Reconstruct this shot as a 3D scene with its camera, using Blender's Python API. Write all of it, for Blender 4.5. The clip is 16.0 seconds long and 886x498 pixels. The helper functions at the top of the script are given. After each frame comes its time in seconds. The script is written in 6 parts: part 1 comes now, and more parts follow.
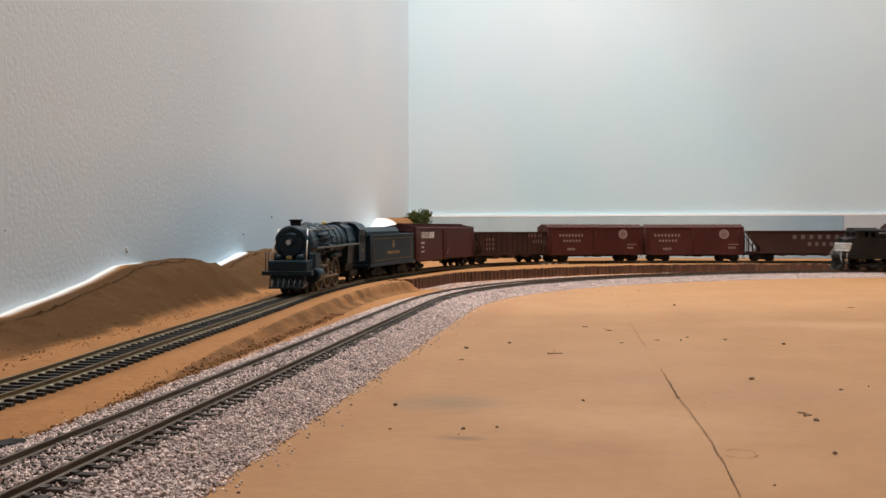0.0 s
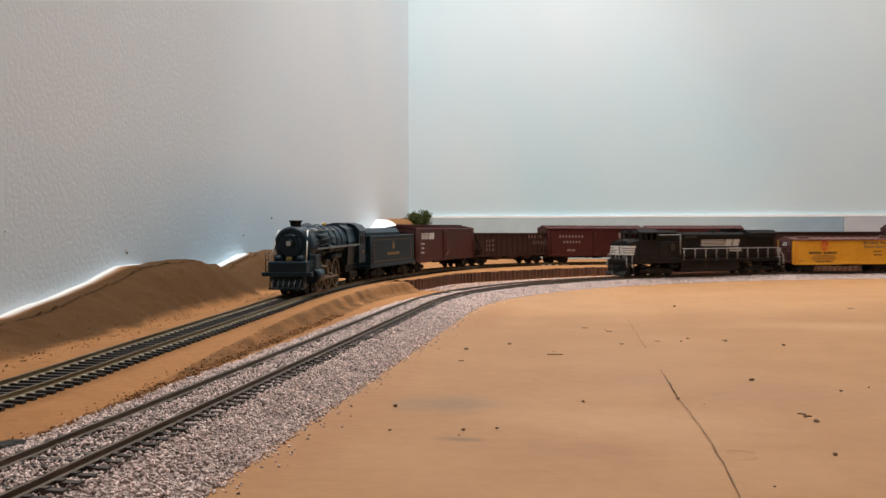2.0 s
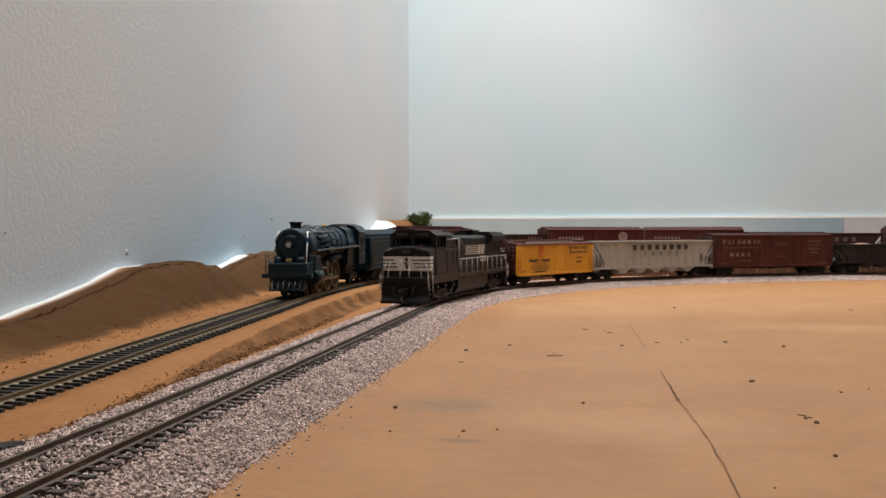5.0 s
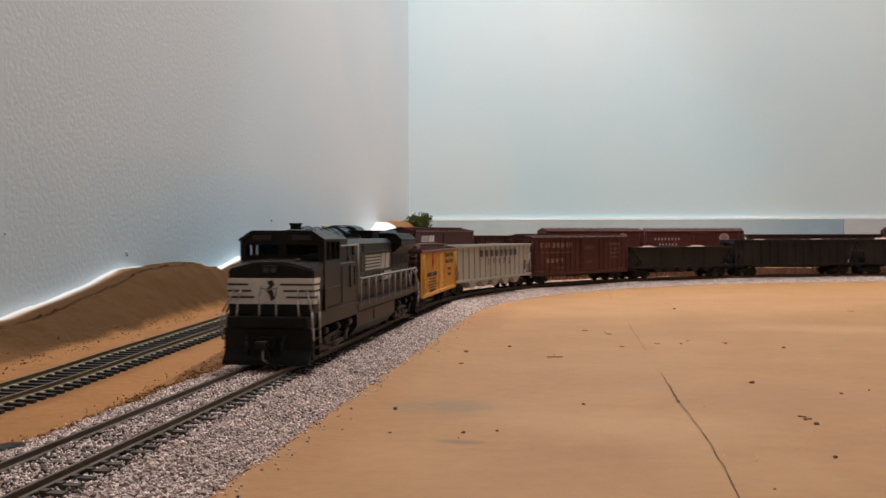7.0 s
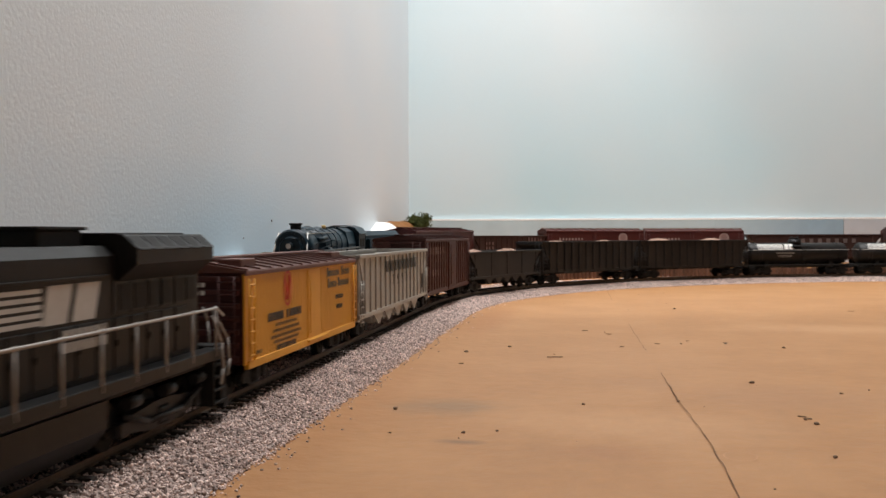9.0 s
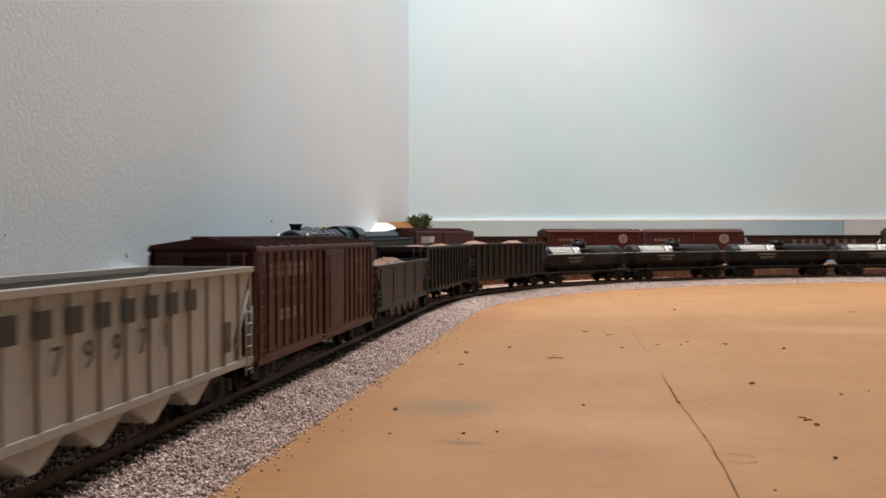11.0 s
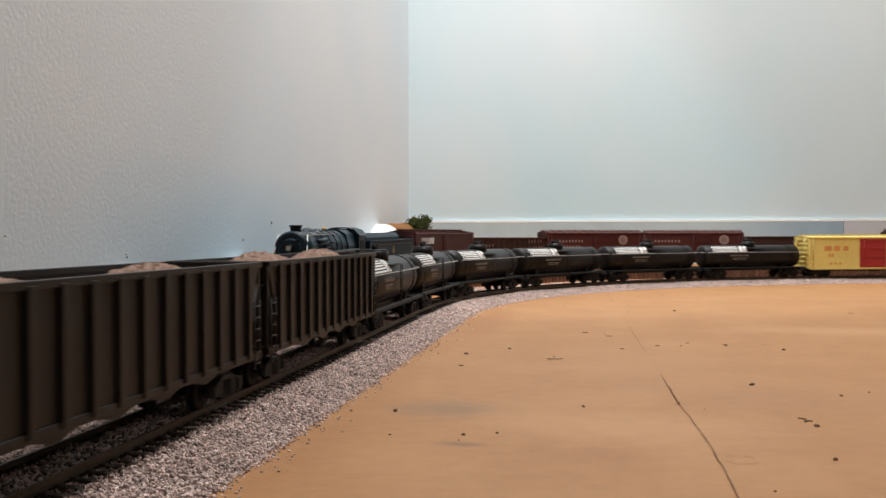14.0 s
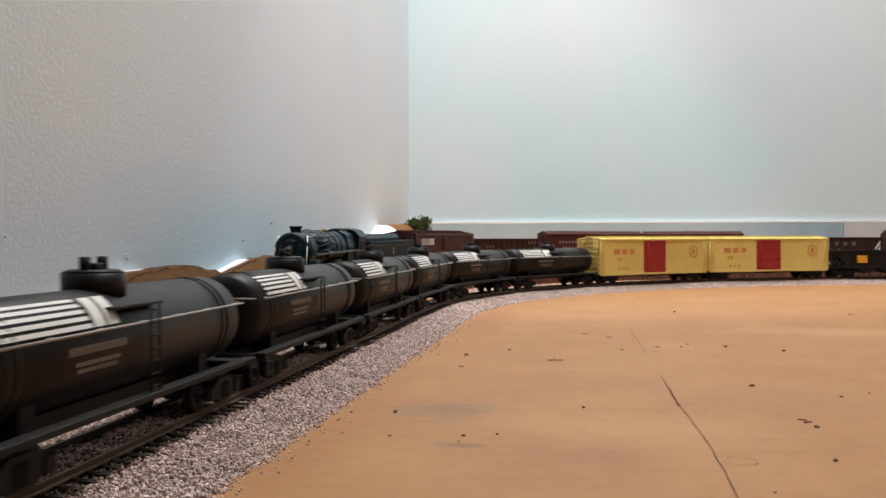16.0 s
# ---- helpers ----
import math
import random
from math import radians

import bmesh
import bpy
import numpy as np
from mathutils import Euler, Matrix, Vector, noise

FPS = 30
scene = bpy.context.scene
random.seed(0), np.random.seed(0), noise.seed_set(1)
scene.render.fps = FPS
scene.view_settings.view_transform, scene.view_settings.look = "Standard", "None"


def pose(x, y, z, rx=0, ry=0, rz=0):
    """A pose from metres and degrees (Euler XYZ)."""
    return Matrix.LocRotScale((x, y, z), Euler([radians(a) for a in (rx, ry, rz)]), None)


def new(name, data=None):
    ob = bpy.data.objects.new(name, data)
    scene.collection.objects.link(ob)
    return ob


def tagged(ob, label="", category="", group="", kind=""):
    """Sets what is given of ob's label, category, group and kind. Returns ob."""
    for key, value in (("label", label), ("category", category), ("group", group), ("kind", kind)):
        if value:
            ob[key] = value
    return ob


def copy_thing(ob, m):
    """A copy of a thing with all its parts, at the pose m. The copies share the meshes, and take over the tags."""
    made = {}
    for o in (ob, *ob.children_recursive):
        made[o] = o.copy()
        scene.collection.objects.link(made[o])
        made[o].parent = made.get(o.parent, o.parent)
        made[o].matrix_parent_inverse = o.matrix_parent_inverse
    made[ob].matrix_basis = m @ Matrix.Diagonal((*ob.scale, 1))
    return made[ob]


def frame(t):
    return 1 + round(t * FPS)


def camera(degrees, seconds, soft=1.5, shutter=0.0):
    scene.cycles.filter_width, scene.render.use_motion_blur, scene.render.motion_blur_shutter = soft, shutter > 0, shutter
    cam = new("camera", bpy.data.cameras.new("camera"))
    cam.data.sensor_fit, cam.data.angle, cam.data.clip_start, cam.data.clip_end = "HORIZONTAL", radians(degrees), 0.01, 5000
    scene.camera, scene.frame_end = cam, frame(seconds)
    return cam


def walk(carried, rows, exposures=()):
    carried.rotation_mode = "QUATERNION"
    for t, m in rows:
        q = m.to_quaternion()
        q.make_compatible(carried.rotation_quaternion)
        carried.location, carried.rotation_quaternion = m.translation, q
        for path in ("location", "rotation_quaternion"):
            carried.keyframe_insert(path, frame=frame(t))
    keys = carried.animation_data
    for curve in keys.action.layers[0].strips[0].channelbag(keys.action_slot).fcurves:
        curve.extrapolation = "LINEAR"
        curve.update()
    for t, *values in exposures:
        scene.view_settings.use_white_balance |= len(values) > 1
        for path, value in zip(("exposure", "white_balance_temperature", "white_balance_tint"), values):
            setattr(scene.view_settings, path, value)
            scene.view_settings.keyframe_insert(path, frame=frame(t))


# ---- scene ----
# A model railway corner, in true model size: the rail top of the ballasted track is z = 0.
cam = camera(49.78, 16.0, soft=1.5, shutter=0.5)
EYE = (0.0, 0.0, 0.0517)
PITCH = [(0.0, -1.163), (0.5, -1.105), (1.5, -1.10), (4.0, -1.06), (6.5, -0.953), (7.0, -0.943),
         (9.5, -0.935), (12.0, -0.858), (14.0, -0.82), (16.0, -0.757)]
walk(cam, [(t, pose(*EYE, 90 + p, 0.12, 8.5)) for t, p in PITCH],
     exposures=[(0.0, 0.05), (3.5, 0.0), (7.0, -0.09), (9.0, 0.06), (16.0, 0.07)])

# ---- light ----
world = bpy.data.worlds.new("room_air")
world.use_nodes = True
world.node_tree.nodes["Background"].inputs[0].default_value = (0.9, 0.95, 1.0, 1)
world.node_tree.nodes["Background"].inputs[1].default_value = 0.05
scene.world = world


def ceiling_lamp(x, y, z, sx, sy, watts, colour):
    data = bpy.data.lights.new("ceiling_fill_light", "AREA")
    data.shape, data.size, data.size_y, data.energy, data.color = "RECTANGLE", sx, sy, watts, colour
    ob = new("ceiling_fill_light", data)
    ob.matrix_world = pose(x, y, z)
    return ob


def downlight(x, y, z, watts, degrees, blend, colour):
    data = bpy.data.lights.new("recessed_downlight", "SPOT")
    data.energy, data.spot_size, data.spot_blend, data.shadow_soft_size, data.color = watts, radians(degrees), blend, 0.03, colour
    ob = new("recessed_downlight", data)
    ob.matrix_world = pose(x, y, z)
    return ob


# unseen panels: general light assumed overhead, and a second added as fill
ceiling_lamp(0.10, 0.82, 1.46, 0.45, 0.60, 22.0, (1.0, 0.985, 0.975))
ceiling_lamp(2.2, -0.4, 1.46, 0.6, 1.2, 5.0, (1.0, 0.985, 0.975))
downlight(-0.11, 1.25, 1.46, 38, 48, 0.40, (0.99, 0.99, 0.985))
downlight(0.74, 1.20, 1.46, 8, 44, 0.6, (0.99, 0.99, 0.985))


# ---- materials ----
def material(name, colour, rough=0.5, metal=0.0, vary=0.15, size=0.004, bump=0.15, island=0.0, per_object=0.0, spec=0.5, dust=None, dust_amount=0.0):
    """A painted or natural surface: grain and stains at two sizes, fine relief; sizes in metres."""
    m = bpy.data.materials.new(name)
    m.use_nodes = True
    nt = m.node_tree
    n, l = nt.nodes, nt.links
    b = n["Principled BSDF"]
    b.inputs["Roughness"].default_value, b.inputs["Metallic"].default_value = rough, metal
    b.inputs["Specular IOR Level"].default_value = spec
    tc = n.new("ShaderNodeTexCoord")
    fine, wide = n.new("ShaderNodeTexNoise"), n.new("ShaderNodeTexNoise")
    for t, sc, det in ((fine, 1 / size, 4), (wide, 0.13 / size, 3)):
        t.inputs["Scale"].default_value, t.inputs["Detail"].default_value = sc, det
        l.new(tc.outputs["Object"], t.inputs["Vector"])
    add = n.new("ShaderNodeMath")
    add.operation = "ADD"
    l.new(fine.outputs["Fac"], add.inputs[0])
    l.new(wide.outputs["Fac"], add.inputs[1])
    last = add.outputs[0]
    if island or per_object:
        src = n.new("ShaderNodeNewGeometry") if island else n.new("ShaderNodeObjectInfo")
        out = src.outputs["Random Per Island"] if island else src.outputs["Random"]
        mul = n.new("ShaderNodeMath")
        mul.operation = "MULTIPLY_ADD"
        k = island or per_object
        mul.inputs[1].default_value, mul.inputs[2].default_value = 2 * k, -k
        l.new(out, mul.inputs[0])
        a2 = n.new("ShaderNodeMath")
        a2.operation = "ADD"
        l.new(last, a2.inputs[0])
        l.new(mul.outputs[0], a2.inputs[1])
        last = a2.outputs[0]
    ramp = n.new("ShaderNodeMapRange")
    ramp.inputs[1].default_value, ramp.inputs[2].default_value = 0.5, 1.5
    ramp.inputs[3].default_value, ramp.inputs[4].default_value = 1 - vary * 2, 1 + vary * 2
    ramp.clamp = False
    l.new(last, ramp.inputs[0])
    mix = n.new("ShaderNodeMix")
    mix.data_type, mix.blend_type = "RGBA", "MULTIPLY"
    mix.inputs[0].default_value = 1
    mix.inputs[6].default_value = (*colour, 1)
    l.new(ramp.outputs[0], mix.inputs[7])
    col = mix.outputs[2]
    if dust:
        dm = n.new("ShaderNodeMapRange")
        dm.inputs[1].default_value, dm.inputs[2].default_value = 0.45, 0.75
        dm.inputs[3].default_value, dm.inputs[4].default_value = 0.0, dust_amount
        l.new(wide.outputs["Fac"], dm.inputs[0])
        mx = n.new("ShaderNodeMix")
        mx.data_type = "RGBA"
        mx.inputs[7].default_value = (*dust, 1)
        l.new(dm.outputs[0], mx.inputs[0])
        l.new(col, mx.inputs[6])
        col = mx.outputs[2]
    l.new(col, b.inputs["Base Color"])
    if bump:
        bn = n.new("ShaderNodeBump")
        bn.inputs["Strength"].default_value, bn.inputs["Distance"].default_value = bump, size * 0.25
        l.new(fine.outputs["Fac"], bn.inputs["Height"])
        l.new(bn.outputs[0], b.inputs["Normal"])
    return m


def wall_material(name, colour, tint, tint_below, relief=0.42):
    """Orange-peel wall paint; a tint sprayed on unevenly, thickest near the layout."""
    m = bpy.data.materials.new(name)
    m.use_nodes = True
    nt = m.node_tree
    n, l = nt.nodes, nt.links
    b = n["Principled BSDF"]
    b.inputs["Roughness"].default_value = 0.6
    b.inputs["Specular IOR Level"].default_value = 0.3
    tc = n.new("ShaderNodeTexCoord")
    peel, cloud = n.new("ShaderNodeTexNoise"), n.new("ShaderNodeTexNoise")
    peel.inputs["Scale"].default_value, peel.inputs["Detail"].default_value, peel.inputs["Roughness"].default_value = 330, 4, 0.55
    cloud.inputs["Scale"].default_value, cloud.inputs["Detail"].default_value = 3.2, 2
    sep = n.new("ShaderNodeSeparateXYZ")
    for t in (peel, cloud):
        l.new(tc.outputs["Object"], t.inputs["Vector"])
    l.new(tc.outputs["Object"], sep.inputs[0])
    low = n.new("ShaderNodeMapRange")
    low.inputs[1].default_value, low.inputs[2].default_value = 0.02, tint_below
    low.inputs[3].default_value, low.inputs[4].default_value = 1.0, 0.25
    l.new(sep.outputs[2], low.inputs[0])
    cl = n.new("ShaderNodeMapRange")
    cl.inputs[1].default_value, cl.inputs[2].default_value = 0.3, 0.7
    cl.inputs[3].default_value, cl.inputs[4].default_value = 0.25, 1.0
    l.new(cloud.outputs["Fac"], cl.inputs[0])
    mu = n.new("ShaderNodeMath")
    mu.operation = "MULTIPLY"
    l.new(low.outputs[0], mu.inputs[0])
    l.new(cl.outputs[0], mu.inputs[1])
    mx = n.new("ShaderNodeMix")
    mx.data_type = "RGBA"
    mx.inputs[6].default_value, mx.inputs[7].default_value = (*colour, 1), (*tint, 1)
    l.new(mu.outputs[0], mx.inputs[0])
    l.new(mx.outputs[2], b.inputs["Base Color"])
    bn = n.new("ShaderNodeBump")
    bn.inputs["Strength"].default_value, bn.inputs["Distance"].default_value = relief, 0.0010
    l.new(peel.outputs["Fac"], bn.inputs["Height"])
    l.new(bn.outputs[0], b.inputs["Normal"])
    return m


def painted_ground(name, colours, rough=0.85):
    """Ground painted in up to three colours; the point attributes 'brown' and 'white' say where the paint lies."""
    m = material(name, colours[0], rough, 0, 0.10, 0.004, 0.5, spec=0.2)
    nt = m.node_tree
    n, l = nt.nodes, nt.links
    b = n["Principled BSDF"]
    col = b.inputs["Base Color"].links[0].from_socket
    for attr, c in (("brown", colours[1]), ("white", colours[2])):
        at = n.new("ShaderNodeAttribute")
        at.attribute_name = attr
        mx = n.new("ShaderNodeMix")
        mx.data_type = "RGBA"
        mx.inputs[7].default_value = (*c, 1)
        l.new(at.outputs["Fac"], mx.inputs[0])
        l.new(col, mx.inputs[6])
        col = mx.outputs[2]
    l.new(col, b.inputs["Base Color"])
    return m


TAN = (0.365, 0.177, 0.066)
M_wall = wall_material("textured_white_wall", (0.74, 0.755, 0.765), (0.38, 0.59, 0.74), 0.115, 0.27)
M_sky = wall_material("sky_blue_wall", (0.645, 0.68, 0.69), (0.475, 0.64, 0.685), 0.75, 0.10)
M_plain = material("room_paint", (0.72, 0.71, 0.69), 0.7, 0, 0.03, 0.05, 0.1)
M_floor = material("room_carpet", (0.22, 0.19, 0.16), 0.95, 0, 0.2, 0.01, 0.5)
M_board = material("tan_painted_plywood", TAN, 0.58, 0, 0.06, 0.006, 0.25, spec=0.28, dust=(0.40, 0.215, 0.095), dust_amount=0.45)
M_ground = painted_ground("sand_paint", ((0.33, 0.148, 0.052), (0.080, 0.034, 0.0065), (0.85, 0.83, 0.80)))
M_edge = material("dark_board_joint", (0.15, 0.075, 0.035), 0.9, 0, 0.2, 0.002, 0.3)
M_crumb = material("dark_crumb", (0.13, 0.08, 0.05), 0.9, 0, 0.3, 0.001, 0.3, per_object=0.3)
M_strip = material("blue_grey_backdrop", (0.40, 0.48, 0.50), 0.7, 0, 0.06, 0.03, 0.1)
M_strip2 = material("lilac_grey_backdrop", (0.48, 0.49, 0.51), 0.7, 0, 0.06, 0.03, 0.1)
M_strip3 = material("deep_blue_backdrop", (0.27, 0.37, 0.44), 0.7, 0, 0.08, 0.03, 0.1)
nodes, links = M_strip3.node_tree.nodes, M_strip3.node_tree.links
tex, sep, ramp, mixer = nodes.new("ShaderNodeTexCoord"), nodes.new("ShaderNodeSeparateXYZ"), nodes.new("ShaderNodeMapRange"), nodes.new("ShaderNodeMix")
mixer.data_type = "RGBA"
mixer.inputs[6].default_value = (0.40, 0.48, 0.50, 1)
ramp.inputs[1].default_value, ramp.inputs[2].default_value = 0.20, 0.36
links.new(tex.outputs["Object"], sep.inputs[0])
links.new(sep.outputs[0], ramp.inputs[0])
links.new(ramp.outputs[0], mixer.inputs[0])
links.new(nodes["Principled BSDF"].inputs["Base Color"].links[0].from_socket, mixer.inputs[7])
links.new(mixer.outputs[2], nodes["Principled BSDF"].inputs["Base Color"])
# white of the backdrop's painted top halo, and of plaster blobs
M_halo_plaster = material("white_halo_and_plaster", (0.85, 0.86, 0.85), 0.5, 0, 0.03, 0.01, 0.05)
M_stone = material("pink_grey_ballast", (0.57, 0.445, 0.40), 0.9, 0, 0.24, 0.0012, 0.2, island=0.65, spec=0.2)
M_bed = material("ballast_bed", (0.42, 0.33, 0.295), 0.95, 0, 0.3, 0.001, 0.6, spec=0.2)
M_rail = material("weathered_nickel_rail", (0.115, 0.082, 0.058), 0.45, 0.4, 0.15, 0.004, 0.1)
M_railhead = material("brassy_rail", (0.17, 0.125, 0.07), 0.42, 0.5, 0.15, 0.004, 0.1)
M_tie = material("brown_black_tie", (0.055, 0.042, 0.034), 0.75, 0, 0.25, 0.002, 0.3, per_object=0.25)
M_tie_black = material("black_plastic_tie", (0.018, 0.017, 0.016), 0.6, 0, 0.2, 0.002, 0.2, per_object=0.2)
# light reflected from the ties beside the rail, put into a pale colour
M_tie_fleck = material("tie_light_fleck", (0.50, 0.46, 0.36), 0.5, 0.2, 0.2, 0.001, 0.1)
M_clod = material("brown_clods", (0.22, 0.100, 0.038), 0.95, 0, 0.2, 0.001, 0.2, island=0.5, spec=0.2)
M_tie_white = material("bare_tie", (0.55, 0.48, 0.38), 0.8, 0, 0.2, 0.002, 0.2)
M_pile = material("rusty_brown_sheet_pile", (0.135, 0.062, 0.035), 0.7, 0, 0.22, 0.003, 0.3, per_object=0.25)
M_black = material("satin_black_paint", (0.0095, 0.0090, 0.0092), 0.44, 0, 0.16, 0.004, 0.05, spec=0.22, dust=(0.019, 0.0175, 0.0165), dust_amount=0.4)
M_dark = material("underframe_black", (0.009, 0.0085, 0.008), 0.65, 0, 0.2, 0.002, 0.15, spec=0.25)
M_coal = material("hopper_black", (0.0115, 0.0105, 0.0105), 0.5, 0, 0.18, 0.004, 0.08, spec=0.28, dust=(0.024, 0.020, 0.0175), dust_amount=0.5)
M_white = material("white_lettering", (0.70, 0.69, 0.66), 0.6, 0, 0.06, 0.002, 0.03)
M_rail_grey = material("grey_handrail", (0.33, 0.31, 0.29), 0.5, 0.1, 0.08, 0.002, 0.03)
M_brown = material("freight_car_brown", (0.062, 0.0175, 0.013), 0.5, 0, 0.14, 0.004, 0.06, spec=0.28, dust=(0.085, 0.032, 0.024), dust_amount=0.45)
M_oxide = material("oxide_red_paint", (0.066, 0.0135, 0.0105), 0.5, 0, 0.10, 0.004, 0.06, spec=0.3)
M_hop_brown = material("hopper_brown", (0.042, 0.017, 0.012), 0.6, 0, 0.12, 0.004, 0.06, spec=0.25)
M_reefer = material("reefer_yellow", (0.66, 0.31, 0.018), 0.45, 0, 0.06, 0.004, 0.05)
M_reefer_end = material("reefer_end_brown", (0.065, 0.015, 0.014), 0.5, 0, 0.1, 0.004, 0.06)
M_roof_brown = material("reefer_roof_brown", (0.115, 0.045, 0.034), 0.6, 0, 0.12, 0.004, 0.08)
M_red = material("red_emblem", (0.55, 0.045, 0.025), 0.5, 0, 0.05, 0.003, 0.03)
M_ink = material("black_lettering", (0.03, 0.028, 0.025), 0.6, 0, 0.05, 0.002, 0.02)
M_silver = material("hopper_grey", (0.36, 0.35, 0.32), 0.5, 0, 0.08, 0.004, 0.05, dust=(0.30, 0.27, 0.23), dust_amount=0.5)
M_cream = material("pale_yellow_paint", (0.70, 0.56, 0.17), 0.5, 0, 0.05, 0.004, 0.04)
M_door_red = material("dark_red_door", (0.33, 0.02, 0.022), 0.5, 0, 0.06, 0.004, 0.04)
M_load = material("gravel_load", (0.30, 0.20, 0.155), 0.95, 0, 0.35, 0.0016, 0.9, spec=0.2)
M_blue = material("dark_blue_green_paint", (0.006, 0.021, 0.033), 0.42, 0, 0.14, 0.004, 0.06, spec=0.26, dust=(0.011, 0.030, 0.040), dust_amount=0.5)
M_edge_blue = material("pale_blue_grey_edge", (0.12, 0.135, 0.14), 0.5, 0, 0.1, 0.003, 0.03)
M_gold = material("gold_lettering", (0.28, 0.19, 0.07), 0.5, 0.2, 0.06, 0.002, 0.03)
M_steel = material("bare_metal", (0.27, 0.25, 0.21), 0.35, 0.8, 0.1, 0.002, 0.05)
M_brass = material("dull_brass", (0.40, 0.29, 0.12), 0.4, 0.8, 0.1, 0.002, 0.05)
M_lens_dark = material("unlit_lamp_lens", (0.05, 0.05, 0.05), 0.12, 0, 0.05, 0.003, 0.0, spec=0.6)
M_white_dull = material("dull_white_lettering", (0.46, 0.44, 0.41), 0.6, 0, 0.08, 0.002, 0.03)
M_pane = material("clear_cab_pane", (0.75, 0.78, 0.80), 0.06, 0, 0.03, 0.003, 0.0, spec=0.5)
M_pane.node_tree.nodes["Principled BSDF"].inputs["Transmission Weight"].default_value = 1.0
M_pane.node_tree.nodes["Principled BSDF"].inputs["IOR"].default_value = 1.1
M_lens = material("headlight_lens", (0.50, 0.48, 0.44), 0.15, 0.3, 0.05, 0.003, 0.0)
M_scuff = material("pale_scuff", (0.43, 0.235, 0.115), 0.8, 0, 0.15, 0.003, 0.1)
M_chip = material("wall_chip", (0.30, 0.31, 0.32), 0.8, 0, 0.2, 0.001, 0.3)
M_leaf = material("foam_foliage", (0.050, 0.060, 0.016), 0.9, 0, 0.25, 0.002, 0.4, island=0.5, spec=0.2)
M_bark = material("twig_bark", (0.10, 0.06, 0.035), 0.9, 0, 0.2, 0.002, 0.4)


# ---- mesh helpers ----
def box(bm, x0, x1, y0, y1, z0, z1, bevel=0.0):
    r = bmesh.ops.create_cube(bm, size=1.0)
    for v in r["verts"]:
        v.co = Vector(((x0 + x1) / 2 + v.co.x * (x1 - x0), (y0 + y1) / 2 + v.co.y * (y1 - y0), (z0 + z1) / 2 + v.co.z * (z1 - z0)))
    if bevel:
        es = {e for v in r["verts"] for e in v.link_edges}
        bmesh.ops.bevel(bm, geom=list(es), offset=bevel, segments=2, profile=0.5, affect="EDGES")
    return bm


def rod(bm, a, b, r, seg=8, r2=None, smooth=True):
    """A round bar from a to b."""
    a, b = Vector(a), Vector(b)
    d = b - a
    m = Matrix.Translation((a + b) / 2) @ d.to_track_quat("Z", "Y").to_matrix().to_4x4()
    res = bmesh.ops.create_cone(bm, cap_ends=True, segments=seg, radius1=r, radius2=r if r2 is None else r2, depth=d.length, matrix=m)
    if smooth:
        for f in {f for v in res["verts"] for f in v.link_faces}:
            f.smooth = len(f.verts) == 4
    return bm


def bent_rod(bm, pts, r, seg=6):
    for p, q in zip(pts, pts[1:]):
        rod(bm, p, q, r, seg)
        bmesh.ops.create_icosphere(bm, subdivisions=1, radius=r, matrix=Matrix.Translation(q))
    return bm


def prism(bm, outline, a, b, axis="y"):
    """A flat outline drawn out from a to b along an axis; the outline is (x, z), (y, z) or (x, y)."""
    def at(p, q):
        return {"y": (p[0], q, p[1]), "x": (q, p[0], p[1]), "z": (p[0], p[1], q)}[axis]
    v0 = [bm.verts.new(at(p, a)) for p in outline]
    v1 = [bm.verts.new(at(p, b)) for p in outline]
    n = len(outline)
    fs = [bm.faces.new(v0), bm.faces.new(v1[::-1])]
    for i in range(n):
        fs.append(bm.faces.new((v0[i], v1[i], v1[(i + 1) % n], v0[(i + 1) % n])))
    bmesh.ops.recalc_face_normals(bm, faces=fs)
    return bm


def part(name, bm, mat, parent, label=""):
    me = bpy.data.meshes.new(name)
    bm.to_mesh(me)
    bm.free()
    me.materials.append(mat)
    ob = new(name, me)
    ob.parent = parent
    if label:
        ob["label"] = label
    return ob


def B():
    return bmesh.new()


def thing(name, label, category, group="", kind=""):
    return tagged(new(name), label, category, group, kind)


def text_mesh(body, size):
    cu = bpy.data.curves.new("lettering", "FONT")
    cu.body, cu.size, cu.align_x, cu.align_y, cu.extrude = body, size, "CENTER", "CENTER", 0.00008
    tmp = new("lettering_source", cu)
    me = bpy.data.meshes.new_from_object(tmp.evaluated_get(bpy.context.evaluated_depsgraph_get()))
    bpy.data.objects.remove(tmp)
    return me


def lettering(body, size, mat, parent, x, y, z, label=""):
    """Raised characters on the side of a car that faces +y; they read towards -x."""
    me = text_mesh(body, size)
    me.materials.clear()
    me.materials.append(mat)
    ob = new("lettering", me)
    ob.parent = parent
    ob.matrix_local = Matrix(((-1, 0, 0, x), (0, 0, 1, y), (0, 1, 0, z), (0, 0, 0, 1)))
    return ob


def bars(parent, x, z, w, h, n, mat, y, name="lettering", fill=0.62):
    """A line of writing as plain bars, n of them in the width w about (x, z) on the side at y."""
    bm = B()
    for i in range(n):
        c = x + w / 2 - (i + 0.5) * w / n
        box(bm, c - w / n * fill / 2, c + w / n * fill / 2, y - 0.0001, y + 0.00012, z - h / 2, z + h / 2)
    return part(name, bm, mat, parent)


